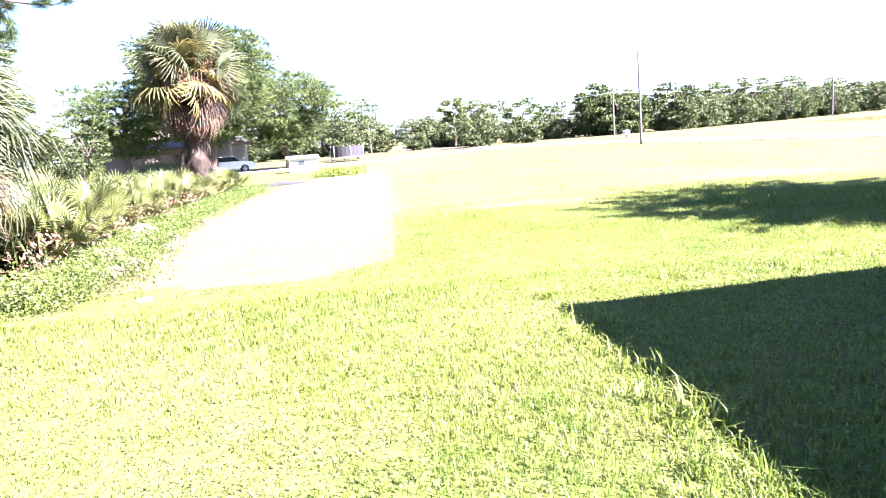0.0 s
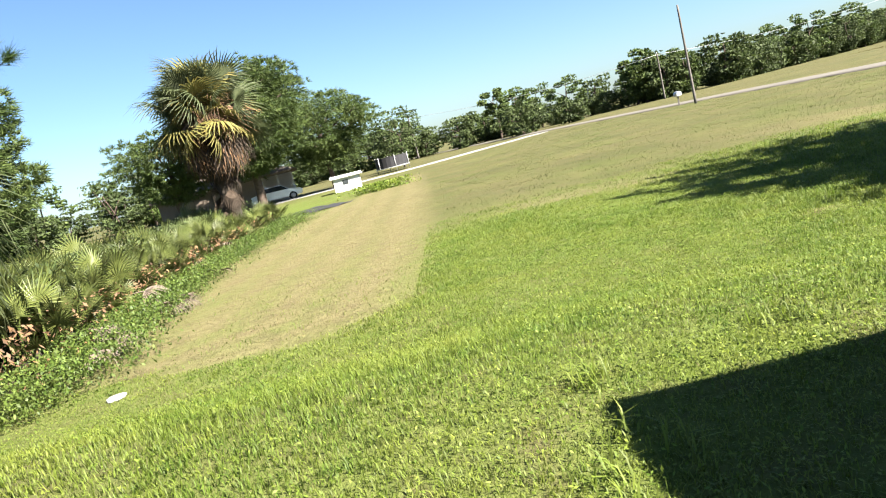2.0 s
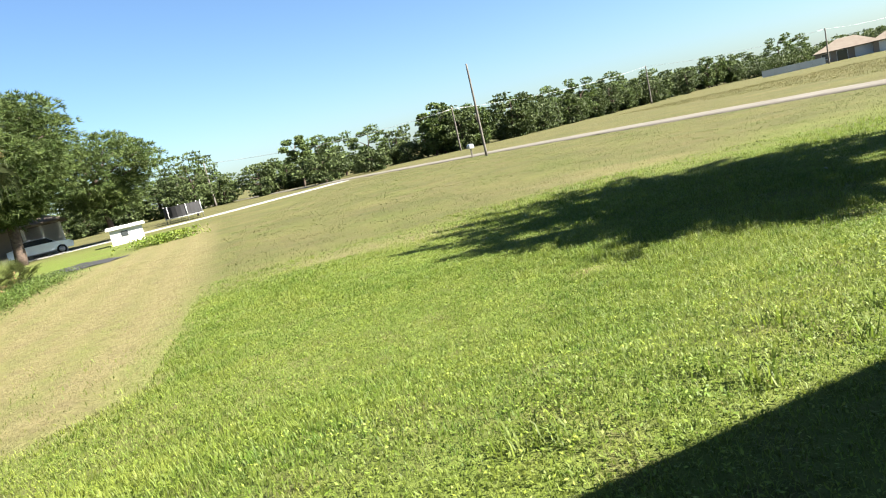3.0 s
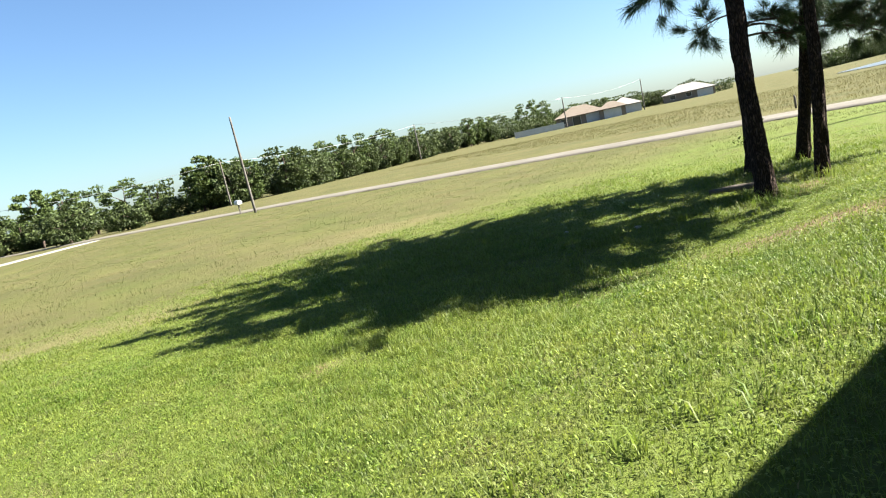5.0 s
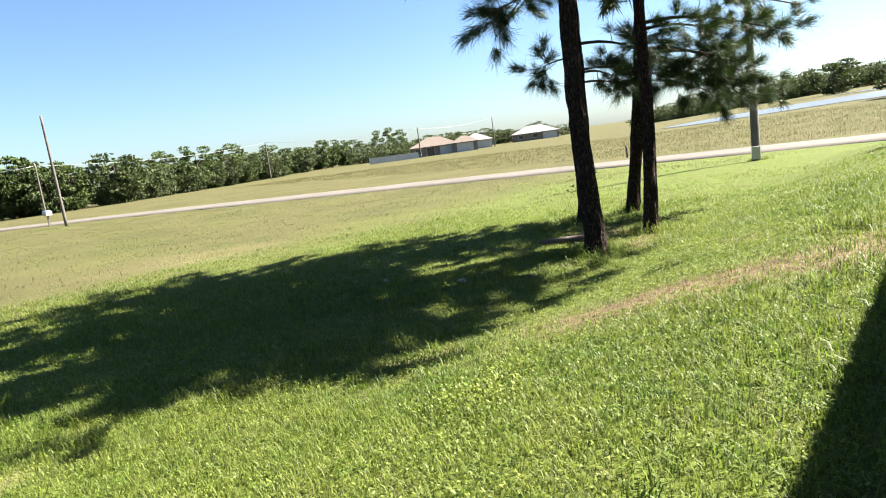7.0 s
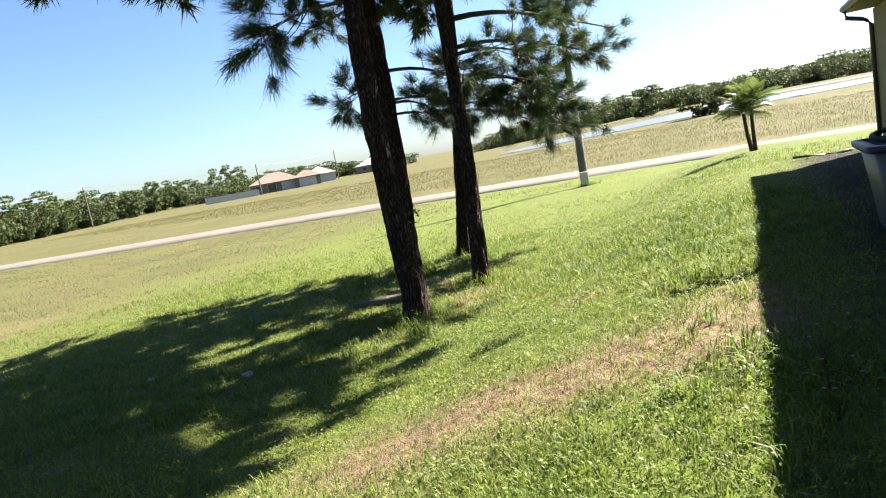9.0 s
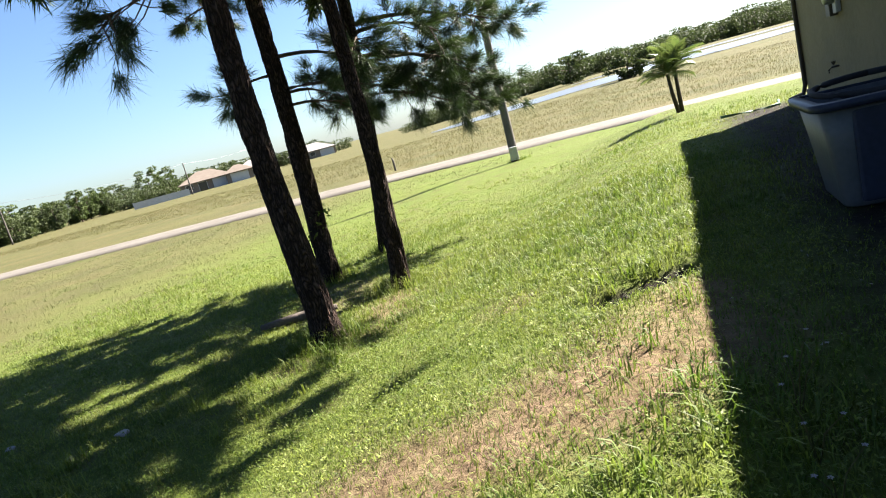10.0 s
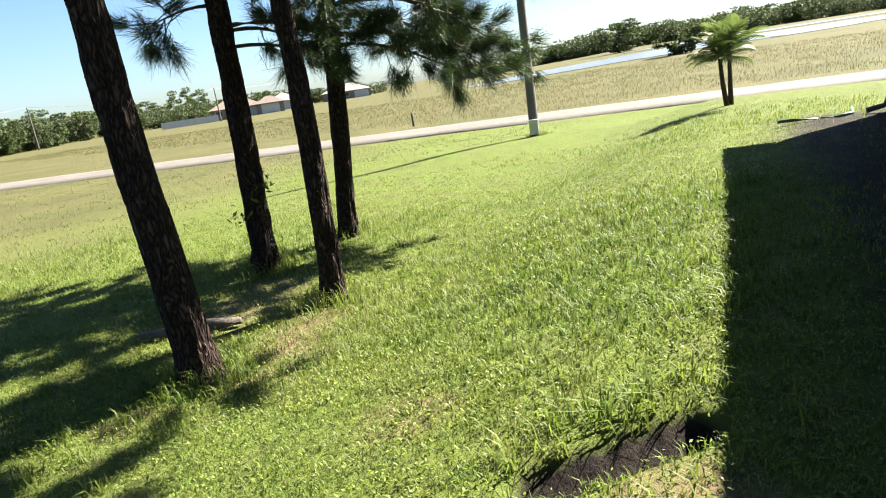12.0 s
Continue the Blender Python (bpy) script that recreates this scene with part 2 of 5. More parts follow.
def big_mesh(name, verts, size, material):
    """Loose faces of `size` corners each, in order, from an array of corners: for blades, needles and leaves."""
    me = bpy.data.meshes.new(name)
    n = len(verts)
    me.vertices.add(n)
    me.vertices.foreach_set("co", np.asarray(verts, np.float32).ravel())
    me.loops.add(n)
    me.loops.foreach_set("vertex_index", np.arange(n, dtype=np.int32))
    me.polygons.add(n // size)
    me.polygons.foreach_set("loop_start", np.arange(0, n, size, dtype=np.int32))
    me.materials.append(material)
    me.update(calc_edges=True)
    return me


def blade_mesh(name, verts, material):
    """Grass blades of five corners each: three triangles that share their corners."""
    me = bpy.data.meshes.new(name)
    n = len(verts) // 5
    tris = (np.arange(n)[:, None, None] * 5 + np.array([[0, 1, 2], [0, 2, 4], [4, 2, 3]])[None]).reshape(-1)
    me.vertices.add(len(verts))
    me.vertices.foreach_set("co", np.asarray(verts, np.float32).ravel())
    me.loops.add(len(tris))
    me.loops.foreach_set("vertex_index", tris.astype(np.int32))
    me.polygons.add(len(tris) // 3)
    me.polygons.foreach_set("loop_start", np.arange(0, len(tris), 3, dtype=np.int32))
    me.materials.append(material)
    me.update(calc_edges=True)
    return me


def part(name, data, parent, label="", m=None):
    ob = new(name, data)
    ob.parent = parent
    if m is not None:
        ob.matrix_basis = m
    return tagged(ob, label)


def thing(name, m, label, category, group="", kind=""):
    ob = new(name)
    ob.empty_display_size = 0.2
    ob.matrix_basis = m
    return tagged(ob, label, category, group, kind)


def box(name, lo, hi, material, bevel=0.01):
    bm = bmesh.new()
    bmesh.ops.create_cube(bm, size=1)
    for v in bm.verts:
        v.co = Vector([(a + b) / 2 + c * (b - a) for a, b, c in zip(lo, hi, v.co)])
    if bevel:
        bmesh.ops.bevel(bm, geom=bm.edges[:], offset=bevel, segments=2, affect="EDGES", profile=0.6)
    me = bpy.data.meshes.new(name)
    bm.to_mesh(me)
    bm.free()
    me.materials.append(material)
    return me


def tube(name, points, radii, material, sides=10, rough=0.0, seed=0):
    """A tapered tube along points, capped, with an uneven skin where rough."""
    r = np.random.default_rng(seed)
    verts, faces = [], []
    pts = [Vector(p) for p in points]
    for i, p in enumerate(pts):
        d = (pts[min(i + 1, len(pts) - 1)] - pts[max(i - 1, 0)]).normalized()
        a = d.orthogonal().normalized() if abs(d.z) < 0.9 else Vector((1, 0, 0))
        a = (a - d * a.dot(d)).normalized()
        b = d.cross(a)
        for s in range(sides):
            w = 2 * math.pi * s / sides
            k = radii[i] * (1 + rough * r.uniform(-1, 1))
            verts.append(p + (a * math.cos(w) + b * math.sin(w)) * k)
    for i in range(len(pts) - 1):
        for s in range(sides):
            t = (s + 1) % sides
            faces.append((i * sides + s, i * sides + t, (i + 1) * sides + t, (i + 1) * sides + s))
    faces += [tuple(range(sides))[::-1], tuple((len(pts) - 1) * sides + s for s in range(sides))]
    return mesh(name, verts, faces, material, smooth=True)


def unit(a):
    return a / (np.linalg.norm(a, axis=-1, keepdims=True) + 1e-9)


def needle_tris(centres, ways, count, length, width, spread=0.9):
    """Tufts of needles: thin triangles that fan out from each centre about its way."""
    n = len(centres)
    d = unit(unit(np.repeat(ways, count, 0)) + rng.normal(0, spread, (n * count, 3)) * np.array([1, 1, 0.8]))
    c = np.repeat(centres, count, 0) + rng.normal(0, 0.03, (n * count, 3))
    side = unit(np.cross(d, rng.normal(0, 1, (n * count, 3)))) * width
    ln = (length * rng.uniform(0.7, 1.15, n * count))[:, None]
    tip = c + d * ln - np.array([0, 0, 1]) * (ln**2) * 0.35
    return np.stack([c - side, c + side, tip], 1).reshape(-1, 3)


def leaf_quads(centres, size, up=0.3):
    """Small leaves or sprays at the centres, turned every way."""
    n = len(centres)
    a = unit(rng.normal(0, 1, (n, 3)))
    b = unit(np.cross(a, rng.normal(0, 1, (n, 3)) + np.array([0, 0, up])))
    s = (size * rng.uniform(0.6, 1.3, n))[:, None]
    return np.stack([centres - a * s, centres - b * s * 0.45, centres + a * s, centres + b * s * 0.45], 1).reshape(-1, 3)


# ---- the lie of the land ----
HOUSE = Vector((16.49, 5.52, 0.0))
HU, HN = Vector((0.9558, 0.2940, 0)), Vector((-0.2940, 0.9558, 0))
ROAD_MID = [(40.0, -12.0), (33.6, 2.0), (30.2, 10.0), (27.4, 16.5), (24.0, 23.5), (19.4, 32.5), (13.6, 43.5), (9.0, 52.0), (2.0, 62.0), (-9.0, 80.0), (-24.0, 104.0), (-48.0, 142.0)]
HOLE_A, HOLE_B = np.array([7.62, 5.47]), np.array([8.14, 5.17])


def step(a, b, v):
    t = np.clip((v - a) / (b - a), 0, 1)
    return t * t * (3 - 2 * t)


def lie(x, y):
    """The ground's height: the house's pad, the fall to the field, the slow rise of the far land to the east."""
    x, y = np.asarray(x, float), np.asarray(y, float)
    q = -0.269 * (x - 16.45) + 0.963 * (y - 5.65)
    s = 0.963 * (x - 16.45) + 0.269 * (y - 5.65)
    z = 0.37 - 0.45 * step(1.9, 4.7, q) - 0.20 * step(4.7, 15, q)
    z = z + (-0.28 - z) * step(4.5, 10.0, s) * (q > -40)
    z = z + 0.0155 * np.clip(x - 38, 0, 260) * step(0.95, 0.35, y / np.maximum(x, 1))
    z = z - 0.5 * step(60, 160, y) * step(-40, 10, y - x * 0.6)
    z = z + 0.018 * np.sin(x * 1.7 + 0.6 * y) * np.cos(y * 1.3) * step(30, 12, np.hypot(x - 4, y - 6))
    ab = HOLE_B - HOLE_A
    t = np.clip(((x - HOLE_A[0]) * ab[0] + (y - HOLE_A[1]) * ab[1]) / (ab @ ab), 0, 1)
    off = np.hypot(x - HOLE_A[0] - t * ab[0], y - HOLE_A[1] - t * ab[1])
    return z - 0.14 * step(0.15, 0.02, off + 0.008 * np.sin(x * 23 + 3 * np.sin(y * 17)))


def gz(x, y):
    return float(lie(x, y))


def from_line(x, y, line):
    """The distance of each spot from a line of points."""
    best = np.full(np.shape(x), 1e9)
    for (ax, ay), (bx, by) in zip(line, line[1:]):
        dx, dy = bx - ax, by - ay
        t = np.clip(((x - ax) * dx + (y - ay) * dy) / (dx * dx + dy * dy), 0, 1)
        best = np.minimum(best, np.hypot(x - ax - t * dx, y - ay - t * dy))
    return best


STRIP_RIGHT = [(-5.6, 4.5), (-4.4, 4.85), (-3.3, 5.55), (-2.7, 6.35), (-2.55, 6.8), (-3.6, 10.9), (-7.3, 24.0), (-11.4, 37.5), (-15.7, 51.0)]
HEDGE = [(-6.9, 2.0), (-6.5, 3.9), (-6.1, 4.9), (-6.7, 6.5), (-8.2, 9.1), (-9.7, 12.7), (-11.0, 16.3), (-12.4, 21.6), (-13.0, 25.0)]



def at_y(line, y):
    ys = [p[1] for p in line]
    return np.interp(y, ys, [p[0] for p in line])


def zones(x, y):
    """How dry, sandy, bare and field-like each spot of the ground is; the bare strip also deepens the house's shade."""
    q = HN.x * (x - HOUSE.x) + HN.y * (y - HOUSE.y)
    s = HU.x * (x - HOUSE.x) + HU.y * (y - HOUSE.y)
    edge, hedge = at_y(STRIP_RIGHT, y), at_y(HEDGE, y)
    dry = step(0.35, -0.35, x - edge) * step(-1.0, 0.4, x - hedge) * step(4.7, 5.6, y) * step(48, 40, y)
    dry = dry * (0.80 + 0.20 * np.sin(2 * np.pi * (x - edge) / 1.15))
    dry = np.maximum(dry, 0.45 * step(1.0, 0.3, from_line(x, y, [(4.3, 6.75), (5.4, 6.2), (6.2, 5.35), (7.1, 4.85)])))
    dry = np.maximum(dry, 0.6 * step(1.5, 0.4, np.hypot((x + 0.8) / 2, y - 13.8)))
    dry = np.maximum(dry, 0.24 * step(1.5, -2.5, x) * step(9, 5, y))
    sand = 0.75 * step(0.42, 0.1, from_line(x, y, [(6.95, 4.82), (7.3, 4.88), (7.65, 4.98)]))
    sand = np.maximum(sand, 0.84 * step(0.66, 0.12, from_line(x, y, [(5.35, 6.1), (5.85, 5.7), (6.2, 5.3), (6.6, 4.98), (7.05, 4.82)])))
    sand = np.maximum(sand, step(0.24, 0.05, np.hypot(x - 1.7, y - 7.3)))
    dry = np.maximum(dry, 0.5 * step(1.6, 0.6, np.hypot((x - 5.3) / 2.2, y - 18.6)))
    dry = np.maximum(dry, 0.3 * step(0.7, 0.2, from_line(x, y, [(8.35, 8.0), (9.2, 8.35)])))
    sand = np.maximum(sand, 0.6 * step(0.34, 0.08, from_line(x, y, [(8.25, 8.1), (8.7, 8.35), (9.15, 8.5)])))
    sand = np.maximum(sand, 0.5 * step(0.3, 0.08, np.hypot(x - 7.48, y - 8.24)))
    sand = np.maximum(sand, 0.4 * step(0.35, 0.1, np.hypot(x - 7.87, y - 6.32)))
    dry = np.maximum(dry, 0.7 * step(0.75, 0.2, from_line(x, y, [(8.9, 9.3), (9.6, 9.7)])))
    # soil by the wall, spread to the shadow's edge to darken the house's shade
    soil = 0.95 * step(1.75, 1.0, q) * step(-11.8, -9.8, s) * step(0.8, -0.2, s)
    soil = np.maximum(soil, 0.75 * step(-0.1, -1.2, x - hedge) * (y < 30) * (y > -10) * (x < -3))
    soil = np.maximum(soil, 1.9 * step(0.12, 0.05, from_line(x, y, [tuple(HOLE_A), tuple(HOLE_B)])))
    field = step(9, 17, q) * step(-8, 0, x - edge * (y > 5)) * 0.9 * (1 - 0.7 * step(11, 17, x) * step(20, 14, y))
    field = np.maximum(field, step(38, 60, np.hypot(x, y)))
    field = np.maximum(field, step(27, 33, x + 0.45 * (y - 10)))
    return dry, sand, soil, field


def ground_sheet():
    def axis(lo, hi, a, b, fine, coarse):
        near = list(np.arange(a, b, fine))
        mid = list(np.arange(lo, a, coarse)) + near + list(np.arange(b, hi, coarse))
        out, v, stp = [], hi, coarse
        while v < 3500:
            out.append(v)
            stp *= 1.16
            v += stp
        neg, v, stp = [], lo, coarse
        while v > -3500:
            stp *= 1.16
            v -= stp
            neg.append(v)
        return np.array(neg[::-1] + mid + out)

    xs, ys = axis(-14, 30, 5.2, 8.6, 0.035, 0.3), axis(-4, 30, 4.5, 6.4, 0.035, 0.3)
    X, Y = np.meshgrid(xs, ys)
    Z = lie(X, Y)
    road = from_line(X, Y, ROAD_MID)
    Z = Z - 0.05 * step(2.3, 1.7, road)
    nx, ny = len(xs), len(ys)
    idx = np.arange(nx * ny).reshape(ny, nx)
    faces = np.stack([idx[:-1, :-1], idx[:-1, 1:], idx[1:, 1:], idx[1:, :-1]], -1).reshape(-1, 4)
    me = mesh("ground", np.stack([X, Y, Z], -1).reshape(-1, 3), faces, TURF, smooth=True)
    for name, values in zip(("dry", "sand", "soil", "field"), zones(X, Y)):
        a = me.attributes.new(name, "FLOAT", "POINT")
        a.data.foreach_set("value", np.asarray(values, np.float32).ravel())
    return tagged(new("ground", me), "sunlit grassy ground sloping from the house to an open field", "ground", kind="structure")


ground_sheet()


def ribbon(name, line, width, lift, material, label, category, wobble=0.12):
    pts = []
    for (ax, ay), (bx, by) in zip(line, line[1:]):
        n = max(2, int(math.hypot(bx - ax, by - ay) / 0.8))
        pts += [(ax + (bx - ax) * i / n, ay + (by - ay) * i / n) for i in range(n)]
    pts.append(line[-1])
    P = np.array(pts)
    for _ in range(12):
        P[1:-1] = (P[:-2] + P[1:-1] * 2 + P[2:]) / 4
    verts, faces = [], []
    cols = (-1.0, -0.97, -0.5, 0.0, 0.5, 0.97, 1.0)
    for i, (x, y) in enumerate(P):
        d = P[min(i + 1, len(P) - 1)] - P[max(i - 1, 0)]
        nx, ny = -d[1] / np.hypot(*d), d[0] / np.hypot(*d)
        for c in cols:
            w = width / 2 * c + (wobble * noise.noise((x * 0.6, y * 0.6, c * 3)) if abs(c) > 0.9 else 0)
            px, py = x + nx * w, y + ny * w
            z = gz(px, py) + (lift - 0.07 if abs(c) == 1.0 else lift + 0.03 * (1 - c * c))
            verts.append((px, py, z))
    k = len(cols)
    for i in range(len(P) - 1):
        faces += [(i * k + c, i * k + c + 1, (i + 1) * k + c + 1, (i + 1) * k + c) for c in range(k - 1)]
    return tagged(new(name, mesh(name, verts, faces, material, smooth=True)), label, category, kind="structure")


ribbon("road", ROAD_MID, 3.7, 0.02, ROADM, "pale sandy shell road crossing the field", "road")
ribbon("driveway", [(33.0, 3.5), (27.0, 2.0), (22.0, 0.5)], 4.5, 0.028, ROADM, "pale sandy driveway joining the road", "driveway")


def pond(name, line, width, label):
    P = np.array(line, float)
    t = np.linspace(0, len(P) - 1, 60)
    mid = np.stack([np.interp(t, range(len(P)), P[:, 0]), np.interp(t, range(len(P)), P[:, 1])], 1)
    verts, faces = [], []
    for i, (x, y) in enumerate(mid):
        taper = math.sin(math.pi * (i + 0.5) / len(mid)) ** 0.4
        d = mid[min(i + 1, 59)] - mid[max(i - 1, 0)]
        n = np.array([-d[1], d[0]]) / np.hypot(*d)
        for c in (-1, -0.5, 0, 0.5, 1):
            w = width / 2 * c * taper * (1 + 0.35 * noise.noise((x * 0.06, y * 0.06, c)))
            px, py = x + n[0] * w, y + n[1] * w
            verts.append((px, py, gz(px, py) + 0.06))
    faces = [(i * 5 + c, i * 5 + c + 1, i * 5 + c + 6, i * 5 + c + 5) for i in range(59) for c in range(4)]
    return tagged(new(name, mesh(name, verts, faces, WATER, smooth=True)), label, "water", kind="structure")


pond("water", [(74, 55), (88, 49), (99, 42), (106, 33), (111, 22), (116, 4)], 30, "shallow pond mirroring the bright sky")
pond("water_far", [(130, 62), (141, 45), (147, 26), (151, 5)], 16, "strip of far pond water beyond a grassy bank")


# ---- the house beside the path ----
def house_local(a, b, z):
    """A point a metres along the front wall from its left corner, b metres out from it."""
    p = HOUSE + HU * (a - 14.7) + HN * b
    return (p.x, p.y, z)


HLEN, HDEEP, WTOP, EAVE = 14.7, 9.0, 2.60, 0.37
home = thing("house", pose(0, 0, 0), "single-storey tan stucco house with a brown hip roof", "house")


def prism(name, ring, z0, z1, material):
    n = len(ring)
    verts = [(x, y, z0) for x, y in ring] + [(x, y, z1) for x, y in ring]
    faces = [tuple(range(n))[::-1], tuple(range(n, 2 * n))] + [(i, (i + 1) % n, n + (i + 1) % n, n + i) for i in range(n)]
    return mesh(name, verts, faces, material)


def ring_of(a0, a1, b0, b1):
    return [house_local(a, b, 0)[:2] for a, b in ((a0, b0), (a1, b0), (a1, b1), (a0, b1))]


for a0, a1, b0, b1 in ((0, HLEN, -0.2, 0), (0, HLEN, -HDEEP, -HDEEP + 0.2), (0, 0.2, -HDEEP + 0.2, -0.2), (HLEN - 0.2, HLEN, -HDEEP + 0.2, -0.2)):
    part("wall", prism("wall", ring_of(a0, a1, b0, b1), 0.2, WTOP, STUCCO), home, "tan stucco wall")
eaves = [house_local(a, b, WTOP + 0.02) for a, b in ((-0.25, EAVE), (HLEN + 0.05, EAVE), (HLEN + 0.05, -HDEEP - EAVE), (-0.25, -HDEEP - EAVE))]
half = HDEEP / 2 + EAVE
ridge = [house_local(half - 0.1, -HDEEP / 2, WTOP + 0.02 + half * 0.38), house_local(HLEN - half, -HDEEP / 2, WTOP + 0.02 + half * 0.38)]
rv = [Vector(p) for p in eaves] + [Vector(p) + Vector((0, 0, 0.16)) for p in eaves] + [Vector(p) + Vector((0, 0, 0.16)) for p in ridge]
part("roof", mesh("roof", rv, [(3, 2, 1, 0), (0, 1, 5, 4), (1, 2, 6, 5), (2, 3, 7, 6), (3, 0, 4, 7), (4, 5, 9, 8), (5, 6, 9), (6, 7, 8, 9), (7, 4, 8)], ROOFM), home, "brown shingle hip roof")
gut = [house_local(a, EAVE + 0.03, WTOP + 0.09) for a in np.linspace(-0.25, HLEN + 0.07, 8)]
part("gutter", tube("gutter", gut, [0.055] * 8, BROWNM, 8), home, "dark brown gutter along the eave")
ds = [house_local(HLEN - 0.06, b, z) for b, z in ((EAVE + 0.03, WTOP + 0.05), (EAVE + 0.01, WTOP - 0.07), (0.16, WTOP - 0.13), (0.1, WTOP - 0.16), (0.045, WTOP - 0.24), (0.045, 1.6), (0.045, 0.6), (0.09, 0.46), (0.3, 0.41))]
part("downspout", tube("downspout", ds, [0.036] * 9, BROWNM, 8), home, "dark brown downspout at the corner")
hm = Matrix.Translation(house_local(0, 0, 0)) @ Matrix.Rotation(math.atan2(HU.y, HU.x), 4, "Z")
foot = part("foundation", box("foundation", (-0.03, -HDEEP - 0.03, 0.1), (HLEN + 0.03, 0.03, 0.52), CONCRETE, 0.01), home, "grey concrete foundation", hm)

meter = thing("electric_meter", hm @ pose(11.95, 0.005, 1.74), "grey metal electric meter box on the stucco wall", "electric meter")
part("back_panel", box("back_panel", (-0.08, 0, -0.17), (0.08, 0.06, 0.17), GREYM, 0.008), meter)
part("meter_glass", tube("meter_glass", [(0, 0.06, 0.02), (0, 0.12, 0.02), (0, 0.16, 0.02), (0, 0.175, 0.02)], [0.075, 0.075, 0.068, 0.03], GREYM, 18), meter, "round meter cover")
part("conduit", tube("conduit", [(0.0, 0.03, 0.17), (0.0, 0.03, 0.6), (0.0, 0.03, 0.98)], [0.022] * 3, GREYM, 8), meter, "vertical metal conduit")
part("side_box", box("side_box", (0.11, 0, -0.2), (0.32, 0.09, 0.2), BROWNM, 0.01), meter, "brown breaker box")
part("side_conduit", tube("side_conduit", [(0.21, 0.03, 0.2), (0.21, 0.03, 0.6), (0.21, 0.03, 0.98)], [0.03] * 3, BROWNM, 8), meter)
tap = thing("wall_faucet", hm @ pose(12.4, 0, 0.92), "small brass faucet on the stucco wall", "faucet")
part("spout", tube("spout", [(0, 0, 0), (0, 0.08, 0), (0, 0.12, -0.03), (0, 0.12, -0.07)], [0.014, 0.014, 0.013, 0.012], BROWNM, 8), tap)
part("knob", tube("knob", [(0, 0.06, 0.02), (0, 0.06, 0.06), (0, 0.06, 0.07)], [0.008, 0.03, 0.028], BROWNM, 10), tap)


def tub():
    """A large open plastic tub with a rolled rim, tapering to its base."""
    t = thing("storage_tub", hm @ pose(7.6, 0.74, gz(*house_local(7.6, 0.74, 0)[:2])), "large grey and navy plastic tub beside the house wall", "tub")
    L, W, H = 0.42, 0.46, 0.68

    def loop(l, w, z, r=0.09):
        out = []
        for cx, cy, a0 in ((l - r, w - r, 0), (-l + r, w - r, 90), (-l + r, -w + r, 180), (l - r, -w + r, 270)):
            out += [(cx + r * math.cos(radians(a0 + i * 22.5)), cy + r * math.sin(radians(a0 + i * 22.5)), z) for i in range(5)]
        return out

    rings = [loop(L * 0.80, W * 0.78, 0), loop(L * 0.82, W * 0.80, 0.02), loop(L * 0.9, W * 0.9, H * 0.55), loop(L, W, H), loop(L - 0.03, W - 0.03, H), loop(L * 0.78, W * 0.76, 0.05)]
    verts, n = sum(rings, []), 20
    faces = [tuple(range(n))[::-1]] + [(k * n + i, k * n + (i + 1) % n, (k + 1) * n + (i + 1) % n, (k + 1) * n + i) for k in range(5) for i in range(n)] + [tuple(range(5 * n, 6 * n))]
    part("body", mesh("body", verts, faces, TUBGREY, True), t, "grey plastic tub body")
    rim = [loop(L + 0.005, W + 0.005, H - 0.04, 0.1), loop(L + 0.045, W + 0.045, H - 0.03, 0.12), loop(L + 0.05, W + 0.05, H + 0.015, 0.12), loop(L - 0.02, W - 0.02, H + 0.02, 0.08)]
    verts = sum(rim, [])
    faces = [(k * n + i, k * n + (i + 1) % n, ((k + 1) % 4) * n + (i + 1) % n, ((k + 1) % 4) * n + i) for k in range(4) for i in range(n)]
    part("rim", mesh("rim", verts, faces, TUBBLUE, True), t, "dark rolled rim")
    hoop = [((L - 0.06) * math.cos(a), (W - 0.05) * math.sin(a), H + 0.05 + 0.03 * math.cos(a)) for a in np.linspace(0, 2 * math.pi, 33)]
    part("hoop", tube("hoop", hoop, [0.022] * 33, BLACKM, 8), t, "black round hoop over the rim")
    part("liner", mesh("liner", loop(L - 0.05, W - 0.05, H - 0.10), [tuple(range(20))], TUBBLUE), t, "dark contents")
    part("front_panel", box("front_panel", (-L * 0.99, -W * 0.82, 0.04), (-L * 0.88, W * 0.62, H - 0.05), TUBBLUE, 0.02), t, "dark navy end panel")
    part("sticker", box("sticker", (-L * 1.0, -0.12, H * 0.58), (-L * 0.985, 0.06, H * 0.78), TUBGREY, 0.0), t, "pale blank sticker")


tub()
slab = tagged(new("concrete_pad", box("concrete_pad", (-0.32, -0.3, -0.06), (0.32, 0.3, 0.06), CONCRETE, 0.02)), "pale concrete pad half sunk in the dark soil", "concrete pad")
slab.matrix_basis = hm @ pose(6.6, 0.68, gz(*house_local(6.6, 0.68, 0)[:2]))
hose_pts = [(15.4, 6.62), (15.7, 6.5), (15.9, 6.3), (16.15, 6.05), (16.4, 5.95), (16.75, 6.02)]
tagged(new("garden_hose", tube("garden_hose", [(x, y, gz(x, y) + 0.045 + 0.03 * math.sin(x * 3)) for x, y in hose_pts], [0.02] * 6, HOSEM, 8)), "green garden hose lying in the grass by the house corner", "hose")


